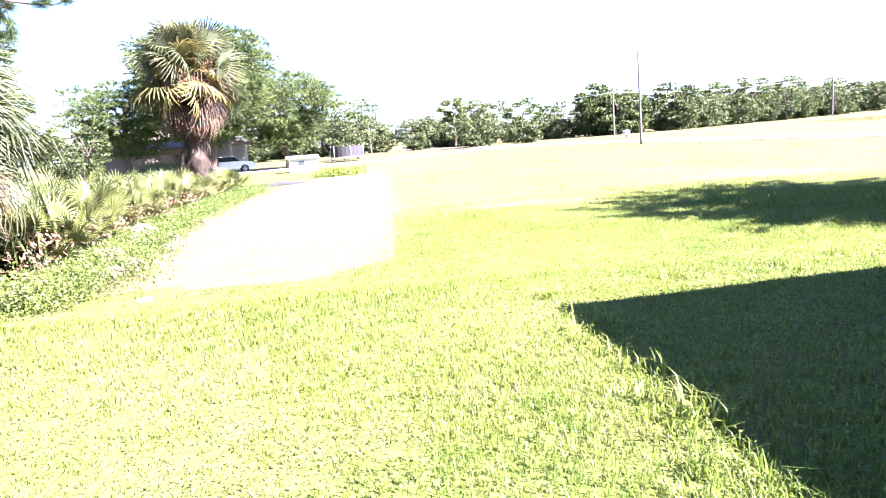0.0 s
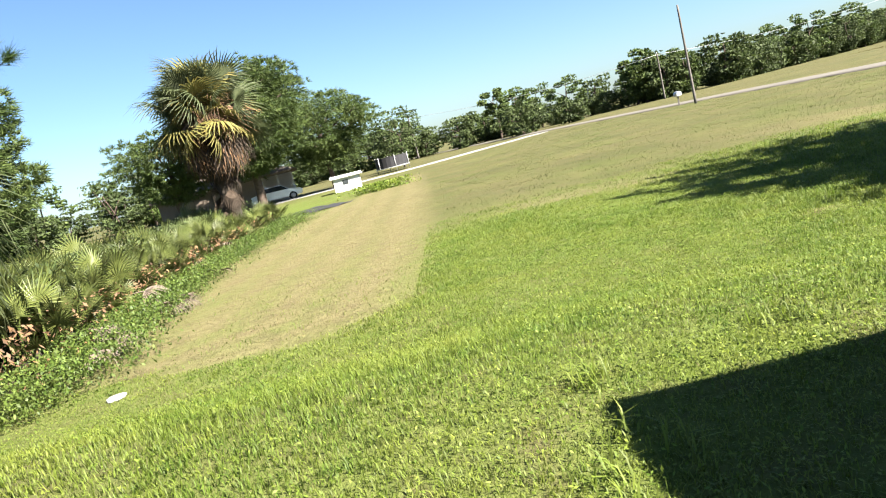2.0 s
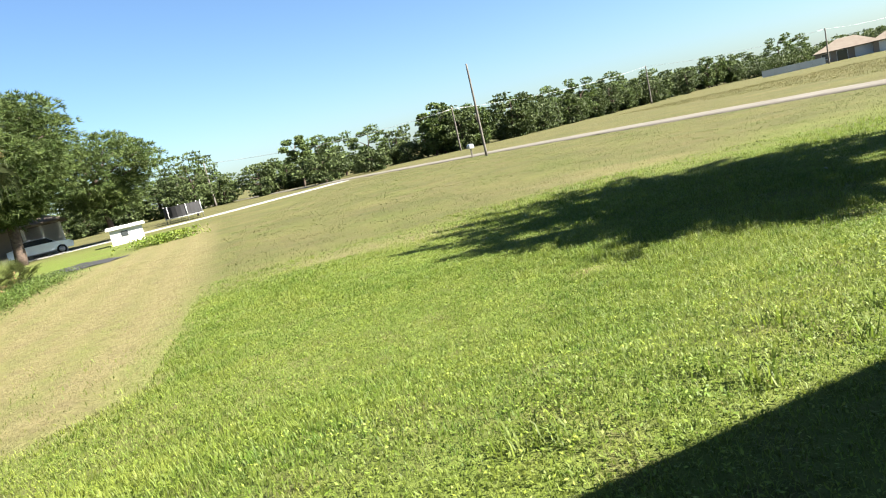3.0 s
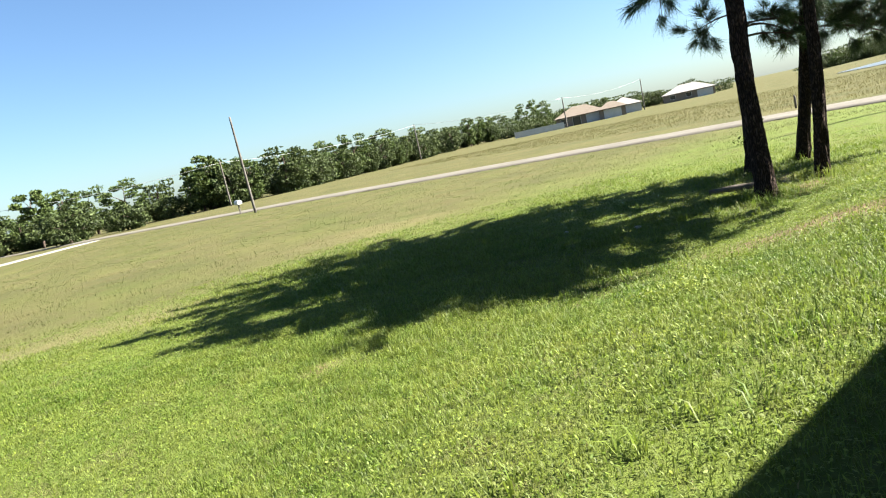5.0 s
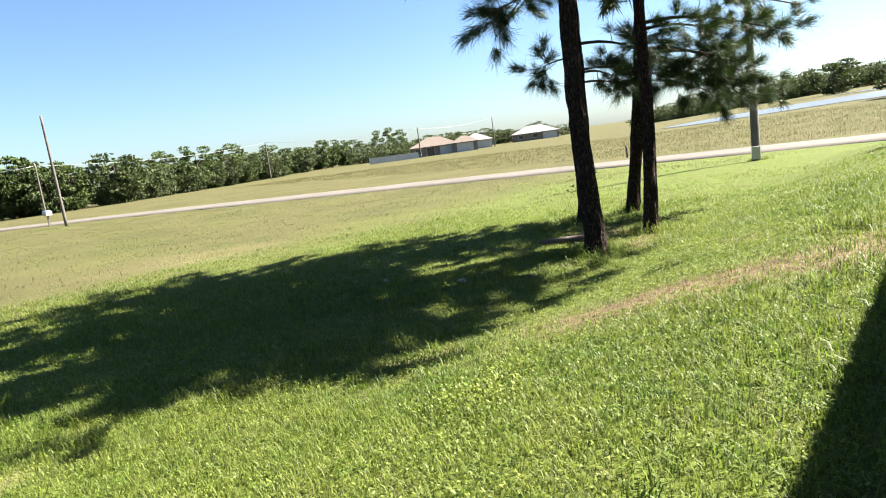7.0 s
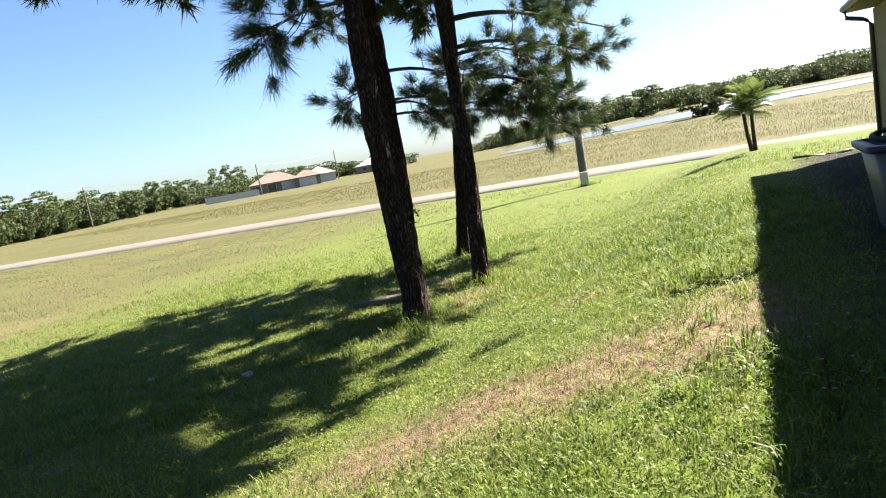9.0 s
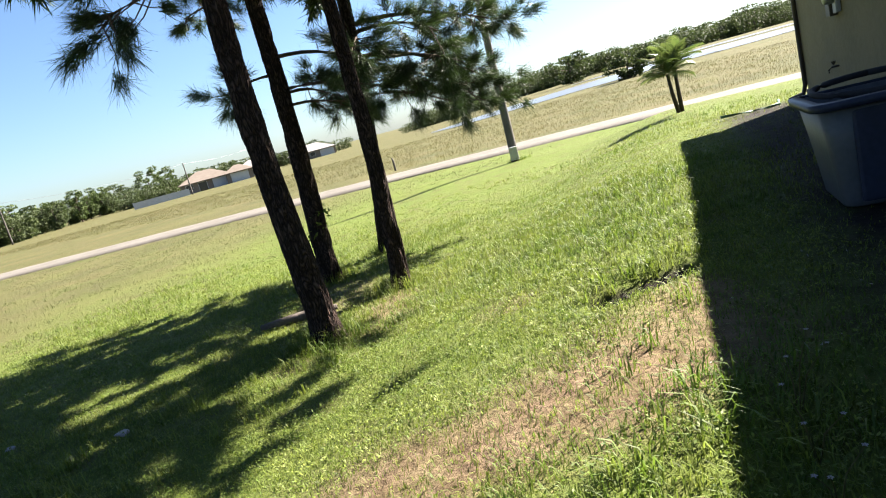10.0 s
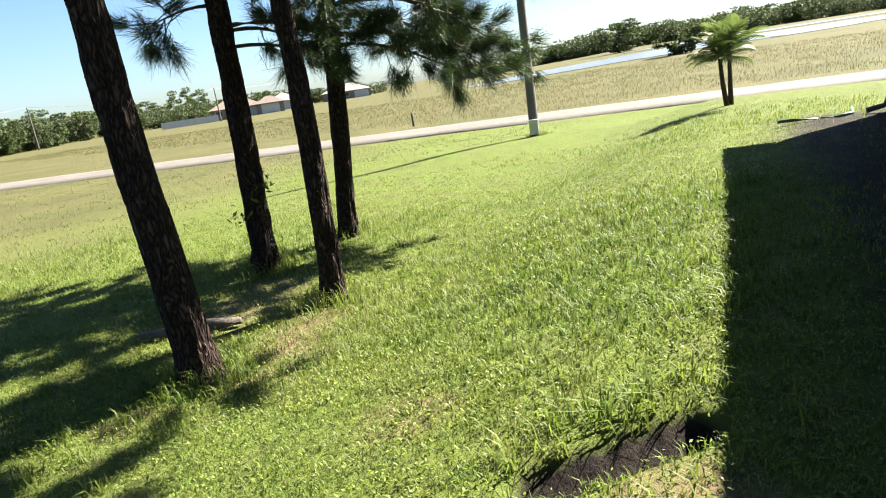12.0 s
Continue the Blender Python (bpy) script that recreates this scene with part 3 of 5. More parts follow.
# ---- pines beside the path ----
def limb_points(p0, az, length, rise, droop, n=9):
    d = Vector((math.sin(az), math.cos(az), 0))
    s = Vector((d.y, -d.x, 0))
    return [p0 + d * length * t + Vector((0, 0, rise * t - droop * t * t)) + s * 0.10 * length * math.sin(t * 4 + az) * t for t in [i / (n - 1) for i in range(n)]]


def pine(x, y, lean, height, r0, limbs, seed, label):
    """A slash pine: plated trunk, limbs, side twigs, and tufts of long needles at the twig ends."""
    r = random.Random(seed)
    z0 = gz(x, y)
    t = thing("pine_tree", pose(x, y, z0), label, "pine tree", "pines beside the house")
    axis = lambda h: Vector((lean[0] * h + 0.06 * math.sin(h * 0.7 + seed), lean[1] * h + 0.05 * math.sin(h * 0.9 + seed * 2), h))
    n, sides = int(height / 0.09), 30
    verts, faces = [], []
    for i in range(n + 1):
        h = -0.12 + (height + 0.12) * i / n
        rad = r0 * (1 - 0.62 * max(h, 0) / (height + 2)) * (1 + 0.45 * math.exp(-max(h + 0.05, 0) / 0.16))
        c = axis(h)
        for s in range(sides):
            w = 2 * math.pi * s / sides
            cell = noise.cell((s * 0.42 + seed * 7, h * 4.2 + 0.35 * (s % 4), seed))
            k = rad * (1 + 0.085 * (cell - 0.5) + 0.05 * noise.noise((math.cos(w) * 3, math.sin(w) * 3, h * 2.5 + seed)) - (0.06 if (s * 3 + int(h * 9)) % 7 == 0 else 0))
            verts.append(c + Vector((math.cos(w) * k, math.sin(w) * k, 0)))
    for i in range(n):
        faces += [(i * sides + s, i * sides + (s + 1) % sides, (i + 1) * sides + (s + 1) % sides, (i + 1) * sides + s) for s in range(sides)]
    part("trunk", mesh("trunk", verts, faces, PLATES, False), t, "dark furrowed trunk")
    tufts, ways, high_c, high_w = [], [], [], []
    for h, az, length, rise, droop in limbs:
        pts = limb_points(axis(h), radians(az), length, rise, droop)
        rr = 0.012 + 0.011 * length
        part("limb", tube("limb", pts, [rr * (1 - 0.8 * i / 8) for i in range(9)], TWIG, 7, 0.12, seed), t, "bare grey-brown limb")
        tv, tf = [], []
        for k in range(int(6 + length * 7.0)):
            f = r.uniform(0.38, 1.0)
            i = min(int(f * 8), 7)
            a = pts[i].lerp(pts[i + 1], f * 8 - i)
            way = (pts[i + 1] - pts[i]).normalized()
            out = (way * 0.6 + Vector((r.uniform(-1, 1), r.uniform(-1, 1), r.uniform(-0.7, 0.7)))).normalized()
            ln = r.uniform(0.18, 0.55) * (1.2 - 0.4 * f)
            b = a + out * ln * 0.6 + Vector((0, 0, -0.05 * ln))
            c = b + (out + Vector((r.uniform(-0.3, 0.3), r.uniform(-0.3, 0.3), 0.15))).normalized() * ln * 0.5
            side = out.orthogonal().normalized() * 0.006
            up = out.cross(side)
            base = len(tv)
            for p, w in ((a, 1.2), (b, 0.9), (c, 0.5)):
                tv += [p + side * w, p - side * 0.5 * w + up * w, p - side * 0.5 * w - up * w]
            for j in (0, 3):
                tf += [(base + j + q, base + j + (q + 1) % 3, base + j + 3 + (q + 1) % 3, base + j + 3 + q) for q in range(3)]
            (high_c if h > 4.0 else tufts).append(c)
            (high_w if h > 4.0 else ways).append((c - b).normalized())
            if r.random() < 0.7:
                (high_c if h > 4.0 else tufts).append(b.lerp(c, 0.4))
                (high_w if h > 4.0 else ways).append((c - b).normalized())
        tagged(part("twig", mesh("twig", tv, tf, TWIG), t), kind="stuff")
    if tufts:
        tagged(part("needles", big_mesh("needles", needle_tris(np.array(tufts), np.array(ways), 115, 0.23, 0.0032, 0.5), 3, NEEDLE), t, "long dark green needles in tufts"), kind="stuff")
    tagged(part("crown", big_mesh("crown", needle_tris(np.array(high_c), np.array(high_w), 44, 0.28, 0.017, 0.7), 3, NEEDLE), t, "airy green needle crown"), kind="stuff")
    return t


def crown_limbs(seed, low, high, count, length):
    r = random.Random(seed)
    return [(low + (high - low) * i / count, 137.5 * i + r.uniform(-25, 25), length * r.uniform(0.7, 1.15) * (1.05 - 0.45 * i / count), r.uniform(0.1, 0.7), r.uniform(0.0, 0.6)) for i in range(count)]


pine(8.03, 8.42, (-0.02, -0.02), 5.6, 0.132, crown_limbs(1, 4.0, 5.2, 24, 2.1) + [(4.5, 151, 3.2, 0.4, 0.4), (4.6, 162, 2.8, 0.5, 0.5), (4.7, 176, 1.6, 0.4, 0.4), (4.8, 140, 3.1, 0.3, 0.3), (4.7, 322, 3.4, 0.4, 0.4), (5.0, 300, 2.8, 0.4, 0.3), (3.2, 318, 1.0, 0.15, 0.3), (3.45, 300, 0.8, 0.2, 0.2), (4.0, 200, 2.6, 0.6, 0.3), (4.3, 165, 3.0, 0.4, 0.3)], 3, "slash pine with dark furrowed bark, thickest of the group")
pine(10.06, 10.45, (-0.04, -0.06), 6.5, 0.135, crown_limbs(2, 4.0, 6.0, 24, 2.2) + [(4.8, 313, 3.9, 0.4, 0.4), (4.9, 340, 3.4, 0.4, 0.4), (5.0, 10, 3.2, 0.4, 0.4), (5.3, 290, 3.6, 0.4, 0.4), (2.7, 305, 0.7, 0.1, 0.25), (2.9, 120, 1.6, 0.15, 0.6), (2.5, 140, 1.3, 0.1, 0.4), (2.3, 110, 1.0, 0.1, 0.25), (2.45, 95, 1.1, 0.2, 0.4)], 5, "slash pine with a leafy sprout on its dark trunk")
pine(9.42, 8.73, (-0.02, -0.08), 5.4, 0.098, crown_limbs(3, 4.0, 5.0, 20, 1.8) + [(4.6, 147, 3.8, 0.4, 0.4), (4.7, 135, 3.6, 0.5, 0.4), (4.5, 165, 3.2, 0.4, 0.4), (4.8, 120, 3.2, 0.4, 0.3), (4.9, 180, 2.6, 0.4, 0.3), (3.45, 128, 3.2, 0.55, 0.45), (4.1, 115, 3.0, 0.3, 0.3), (4.3, 150, 2.6, 0.5, 0.3)], 8, "slender slash pine with a long arching limb")
pine(11.34, 10.50, (-0.10, -0.20), 6.3, 0.115, crown_limbs(4, 4.0, 5.9, 22, 2.2) + [(5.0, 46, 3.2, 0.4, 0.4), (5.1, 69, 3.6, 0.4, 0.4), (4.9, 85, 3.8, 0.4, 0.4), (5.3, 20, 3.0, 0.4, 0.3), (5.2, 100, 3.6, 0.4, 0.4), (2.5, 128, 1.7, 0.1, 0.9), (2.2, 138, 1.3, 0.05, 0.5), (2.7, 132, 2.0, 0.1, 1.0), (2.6, 165, 1.5, 0.15, 0.5), (2.3, 140, 1.4, 0.1, 0.4), (3.0, 185, 1.6, 0.1, 0.5), (2.9, 225, 1.3, 0.1, 0.4), (3.1, 150, 2.0, 0.2, 0.7), (2.5, 110, 1.8, 0.05, 0.6), (3.5, 118, 2.8, 0.3, 0.7), (3.9, 98, 3.3, 0.4, 0.4), (4.2, 92, 3.2, 0.3, 0.3)], 11, "slash pine leaning towards the house, with drooping limbs")

vine_c = np.array([(10.05 + 0.14 * math.cos(a) - 0.05, 10.47 + 0.14 * math.sin(a) - 0.06, 0.45 + 0.02 * i) for i, a in enumerate(np.linspace(2.6, 6.0, 26))]) + rng.normal(0, 0.05, (26, 3))
tagged(new("vine", big_mesh("vine", leaf_quads(np.repeat(vine_c, 3, 0) + rng.normal(0, 0.03, (78, 3)), 0.035), 4, WEED)), "small green vine sprouting on a pine trunk", "vine")


# ---- poles and wires ----
def pole(x, y, h, r, lean, label, box_at=None, arm=False):
    z = gz(x, y)
    t = thing("utility_pole", pose(x, y, z), label, "utility pole", "poles in the field")
    n = 12
    part("shaft", tube("shaft", [(lean[0] * i / n * h, lean[1] * i / n * h, -0.1 + (h + 0.1) * i / n) for i in range(n + 1)], [r * (1.15 - 0.35 * i / n) for i in range(n + 1)], POLEM, 12, 0.03), t, "weathered wooden shaft")
    if arm:
        part("insulator", tube("insulator", [(0, 0, h), (0, 0, h + 0.05), (0, 0, h + 0.13), (0, 0, h + 0.2)], [0.02, 0.06, 0.05, 0.02], GREYM, 10), t)
    if box_at:
        b = part("meter_box", box("meter_box", (-0.11, -0.26, 0), (0.11, -0.10, 0.36), GREYM, 0.012), t, "grey metal box near the ground", pose(0, 0, box_at, 0, 0, -60))
        part("box_lid", box("box_lid", (-0.12, -0.275, 0.33), (0.12, -0.09, 0.37), GREYM, 0.01), b)
    return Vector((x + lean[0] * h, y + lean[1] * h, z + h))


p1 = pole(5.49, 49.41, 6.75, 0.082, (-0.012, 0.0), "thin weathered wooden pole standing alone near the road")
p2 = pole(7.11, 95.85, 6.1, 0.11, (0.0, 0.0), "wooden utility pole before the dark treeline", arm=True)
p3 = pole(-30.2, 100.6, 6.6, 0.13, (-0.02, 0.0), "wooden utility pole beside the neighbour's trees", arm=True)
p4 = pole(53.64, 144.92, 8.2, 0.15, (0.0, 0.0), "wooden utility pole far off before the woods", arm=True)
p5 = pole(20.30, 13.38, 6.2, 0.105, (0.0, 0.0), "wooden utility pole on the lawn with a grey meter box", 0.05)
p6 = pole(86.0, 133.0, 7.0, 0.14, (0.0, 0.0), "wooden utility pole far off beside the new houses", arm=True)
p7 = pole(124.0, 152.0, 8.5, 0.14, (0.0, 0.0), "wooden utility pole behind the far houses", arm=True)
for a, b in ((p3, p2), (p2, p4), (p4, p6), (p6, p7)):
    pts = [a.lerp(b, i / 16) - Vector((0, 0, 0.9 * 4 * (i / 16) * (1 - i / 16) + 0.1)) for i in range(17)]
    tagged(new("overhead_wire", tube("overhead_wire", pts, [0.022] * 17, GREYM, 5)), "thin overhead wire sagging between wooden poles", "wire")


def mailbox():
    x, y = 4.9, 54.6
    t = thing("mailbox", pose(x, y, gz(x, y), 0, 0, 20) @ Matrix.Scale(0.72, 4), "grey mailbox on a wooden post beside the road", "mailbox")
    part("post", box("post", (-0.06, -0.06, -0.1), (0.06, 0.06, 0.95), POLEM, 0.01), t)
    arch = [(-0.28, 0.0), (0.28, 0.0), (0.28, 0.3), (0.2, 0.44), (0, 0.5), (-0.2, 0.44), (-0.28, 0.3)]
    n = len(arch)
    part("box", mesh("box", [(a, -0.4, 0.95 + b) for a, b in arch] + [(a, 0.4, 0.95 + b) for a, b in arch], [tuple(range(n)), tuple(range(n, 2 * n))[::-1]] + [(i + n, (i + 1) % n + n, (i + 1) % n, i) for i in range(n)], GREYM), t, "grey metal box")
    part("flag", box("flag", (0.29, -0.1, 1.05), (0.31, 0.15, 1.35), FROND_DEAD, 0.004), t, "red-brown flag")


mailbox()
tagged(new("road_marker_post", tube("road_marker_post", [(27.9, 24.4, gz(27.9, 24.4) - 0.05), (27.9, 24.4, gz(27.9, 24.4) + 0.5), (27.9, 24.42, gz(27.9, 24.4) + 0.62)], [0.05, 0.05, 0.03], POLEM, 8)), "short dark wooden post in the field grass", "post")


# ---- palms ----
def fan_mesh(name, size, leaflets, sweep, droop, stalk, material, split=0.55, seed=0):
    """One fan leaf: a stalk along +x, then pleated leaflets fanned round its tip, drooping at their ends."""
    r = random.Random(seed)
    verts, faces = [], []
    w = 0.012 + 0.008 * size
    sp = [Vector((stalk * i / 4, 0, 0.10 * stalk * math.sin(i / 4 * 2.2))) for i in range(5)]
    for p in sp:
        verts += [p + Vector((0, w, 0)), p + Vector((0, -w, 0)), p + Vector((0, 0, -w))]
    for i in range(4):
        faces += [(i * 3 + a, i * 3 + (a + 1) % 3, i * 3 + 3 + (a + 1) % 3, i * 3 + 3 + a) for a in range(3)]
    tip, hub = sp[-1], 12
    for k in range(leaflets):
        f = k / (leaflets - 1) * 2 - 1
        a = f * radians(sweep)
        ln = size * (1 - 0.28 * abs(f) ** 2) * r.uniform(0.88, 1.1)
        d = Vector((math.cos(a), math.sin(a), 0.25 - 0.35 * abs(f)))
        side = Vector((-math.sin(a), math.cos(a), 0))
        wid = size * radians(sweep) / leaflets * 0.38
        base = len(verts)
        for t, ww in ((split * 0.5, 0.75), (split, 1.0), (0.8, 0.6), (1.0, 0.04)):
            z = -droop * ln * max(t - 0.35, 0) ** 2 * r.uniform(0.8, 1.3)
            c = tip + d * ln * t + Vector((0, 0, z))
            verts += [c + side * wid * ww, c + Vector((0, 0, -wid * 0.55 * ww)), c - side * wid * ww]
        faces += [(hub, base, base + 1), (hub, base + 1, base + 2)]
        for i in range(3):
            for a2 in range(2):
                faces.append((base + i * 3 + a2, base + i * 3 + a2 + 1, base + i * 3 + 3 + a2 + 1, base + i * 3 + 3 + a2))
    return mesh(name, verts, faces, material)


def fan_palm(x, y, trunk_h, r0, size, label, fronds, dead, seed, aged=1.0, droop=0.9, hang=106):
    """A cabbage palm: booted trunk, a ball of fan fronds and a skirt of dead ones."""
    r = random.Random(seed)
    z = gz(x, y)
    t = thing("cabbage_palm", pose(x, y, z), label, "palm tree")
    n = 22
    part("trunk", tube("trunk", [(0.04 * math.sin(i), 0.03 * math.cos(i * 1.3), -0.1 + (trunk_h + 0.3) * i / n) for i in range(n + 1)], [r0 * (1.15 - 0.2 * i / n + 0.06 * (i % 2)) for i in range(n + 1)], PALMBARK, 14, 0.08, seed), t, "rough grey-brown trunk")
    for i in range(26):
        h = trunk_h * r.uniform(0.45, 1.0)
        a = r.uniform(0, 360)
        part("boot", BOOT, t, "old leaf base", pose(0, 0, h, 0, 0, a) @ pose(r0 * 0.85, 0, 0, 0, -55, 0))
    green = [fan_mesh("frond", size * 0.88, 34, 118, droop, size * 1.2, FROND, 0.5, seed * 9 + k) for k in range(3)]
    yellow = [fan_mesh("frond", size * 0.85, 24, 112, 1.2, size * 1.1, FROND_YELLOW, 0.45, seed * 9 + 5 + k) for k in range(2)]
    brown = [fan_mesh("frond", size * 0.85, 18, 70, 1.9, size * 0.6, FROND_DARK if k >= 1 else FROND_DEAD, 0.4, seed * 9 + 7 + k) for k in range(3)]
    for i in range(fronds):
        f = (i + 0.5) / fronds
        pitch = -84 + hang * f ** 0.8 + r.uniform(-14, 14)
        kind = green if r.random() > aged * (0.36 + 0.45 * step(0.3, 0.75, f)) else yellow
        kind = brown[:1] if r.random() < aged * 0.34 * step(0.1, 0.4, f) else kind
        part("frond", r.choice(kind), t, "", pose(0, 0, trunk_h + 0.15 * (1 - f), 0, 0, 137.5 * i + r.uniform(-12, 12)) @ pose(0, 0, 0, r.uniform(-65, 65), pitch, 0) @ Matrix.Scale(r.uniform(0.72, 1.12), 4))
    for i in range(dead):
        part("dead_frond", r.choice(brown), t, "hanging dead brown frond", pose(0, 0, trunk_h - 0.1 - 0.35 * r.random(), 0, 0, 137.5 * i + r.uniform(-20, 20)) @ pose(0, 0, 0, r.uniform(-25, 25), r.uniform(12, 74), 0) @ Matrix.Scale(r.uniform(0.8, 1.1), 4))
    dark = fan_mesh("dead_frond", size * 0.7, 16, 45, 1.5, size * 0.4, FROND_DARK, 0.4, seed * 9 + 12)
    for i in range(dead // 2):
        part("dead_frond", dark, t, "dark withered frond against the trunk", pose(0, 0, trunk_h * r.uniform(0.22, 0.95), 0, 0, 137.5 * i + r.uniform(-20, 20)) @ pose(r0 * 0.6, 0, 0, r.uniform(-25, 25), r.uniform(62, 88), 0) @ Matrix.Scale(r.uniform(0.8, 1.15), 4))
    return t


BOOT = tube("boot", [(0, 0, 0), (0.12, 0, 0.0), (0.26, 0, 0.01)], [0.05, 0.035, 0.018], PALMBARK, 6)
fan_palm(-13.05, 19.85, 4.2, 0.26, 1.12, "tall cabbage palm with a shaggy green, yellow and brown crown", 124, 70, 4, 1.0, 1.2, 114)
fan_palm(-7.75, 4.75, 1.9, 0.22, 0.76, "low cabbage palm with drooping green fronds and brown skirt", 84, 56, 9, 0.25, 2.3, 138)


def saw_palmetto(x, y, size, count, seed, group, dead=2):
    r = random.Random(seed)
    t = thing("saw_palmetto", pose(x, y, gz(x, y)), "bushy saw palmetto with stiff yellow-green fan fronds", "palmetto", group)
    part("stem", tube("stem", [(-0.35, 0.05, 0.02), (-0.1, 0, 0.1), (0.05, 0, 0.2), (0.12, 0.02, 0.32)], [0.08, 0.09, 0.08, 0.05], PALMBARK, 8, 0.1), t)
    for i in range(count):
        part("frond", r.choice(SAW), t, "", pose(r.uniform(-0.35, 0.35), r.uniform(-0.35, 0.35), r.uniform(0.1, 0.35), 0, 0, 137.5 * i + r.uniform(-30, 30)) @ pose(0, 0, 0, r.uniform(-25, 25), -r.uniform(15, 80), 0) @ Matrix.Scale(size * r.uniform(0.75, 1.15), 4))
    for i in range(dead):
        part("dead_frond", r.choice(SAW_DEAD), t, "bleached dead frond", pose(r.uniform(0.1, 0.6), r.uniform(-0.4, 0.4), r.uniform(0.2, 0.45), 0, 0, r.uniform(-70, 40)) @ pose(0, 0, 0, r.uniform(-40, 40), r.uniform(-5, 30), 0) @ Matrix.Scale(size * r.uniform(0.7, 0.95), 4))


SAW = [fan_mesh("frond", 0.40, 18, 105, 0.4, 0.72, PALMETTO, 0.45, 40 + k) for k in range(3)]
SAW_DEAD = [fan_mesh("dead_frond", 0.5, 16, 80, 1.2, 0.35, FROND_GREY, 0.4, 50 + k) for k in range(2)]
r = random.Random(21)
for i in range(30):
    f = i / 29
    y = 6.6 + 15.5 * f
    for k in range(2 if i % 3 else 3):
        yy = y + r.uniform(-0.5, 0.5)
        xx = float(at_y(HEDGE, yy)) - 0.75 - 1.35 * k - r.uniform(0, 0.4)
        saw_palmetto(xx, yy, r.uniform(0.7, 1.0) * (0.95 + 0.2 * k), 26, 100 + i * 4 + k, "palmetto hedge", (2 if i % 4 == 1 else 0) if k == 0 else 0)
for i, (x, y) in enumerate(((-6.9, 6.2), (-7.9, 9.0), (-7.7, 8.4), (-9.2, 12.2), (-6.7, 4.3), (-6.6, 3.3), (-6.9, 5.2))):
    d = thing("dead_palm_frond", pose(x + 0.25, y, gz(x, y) + 0.22, 0, 0, -30 + 37 * i), "bleached dead fan frond lying on the weeds", "dead frond", "fallen fronds")
    for k in range(2):
        part("blade", SAW_DEAD[k], d, "", pose(0, 0.1 * k, 0.04 * k, 12 * k, 14, 55 * k) @ Matrix.Scale(0.62, 4))


def feather_palm():
    """A small double-stemmed feather palm near the driveway."""
    x, y = 19.01, 8.28
    t = thing("young_palm", pose(x, y, gz(x, y)), "young bright green palm with two slim trunks on the lawn", "palm tree")
    verts, faces = [], []
    n, L = 14, 0.75
    for s in (-1, 1):
        for k in range(n):
            f = (k + 1) / n
            c = Vector((L * f, 0, 0.30 * f - 0.42 * f * f))
            d = Vector((0.55, s * 0.8, -0.28)).normalized()
            ln, w = 0.30 * math.sin(math.pi * (0.15 + 0.8 * f)) + 0.05, 0.016
            b = len(verts)
            verts += [c + Vector((w, 0, 0)), c - Vector((w, 0, 0)), c + d * ln * 0.6 - Vector((w, 0, 0.0)), c + d * ln * 0.6 + Vector((w, 0, 0)), c + d * ln + Vector((0, 0, -0.06))]
            faces += [(b, b + 1, b + 2, b + 3), (b + 3, b + 2, b + 4)]
    leaf = mesh("frond", verts, faces, YOUNGFROND)
    r = random.Random(5)
    for dx, dy, h in ((0.0, 0.0, 1.05), (-0.22, 0.1, 0.85)):
        part("trunk", tube("trunk", [(dx * 0.4, dy * 0.4, -0.05), (dx * 0.8, dy * 0.8, h * 0.5), (dx, dy, h)], [0.05, 0.04, 0.035], PALMBARK, 9, 0.05), t, "slim grey trunk")
        for i in range(20):
            part("frond", leaf, t, "", pose(dx, dy, h, 0, 0, 137.5 * i) @ pose(0, 0, 0, r.uniform(-10, 10), -r.uniform(-5, 75), 0) @ Matrix.Scale(r.uniform(0.62, 0.86), 4))


feather_palm()


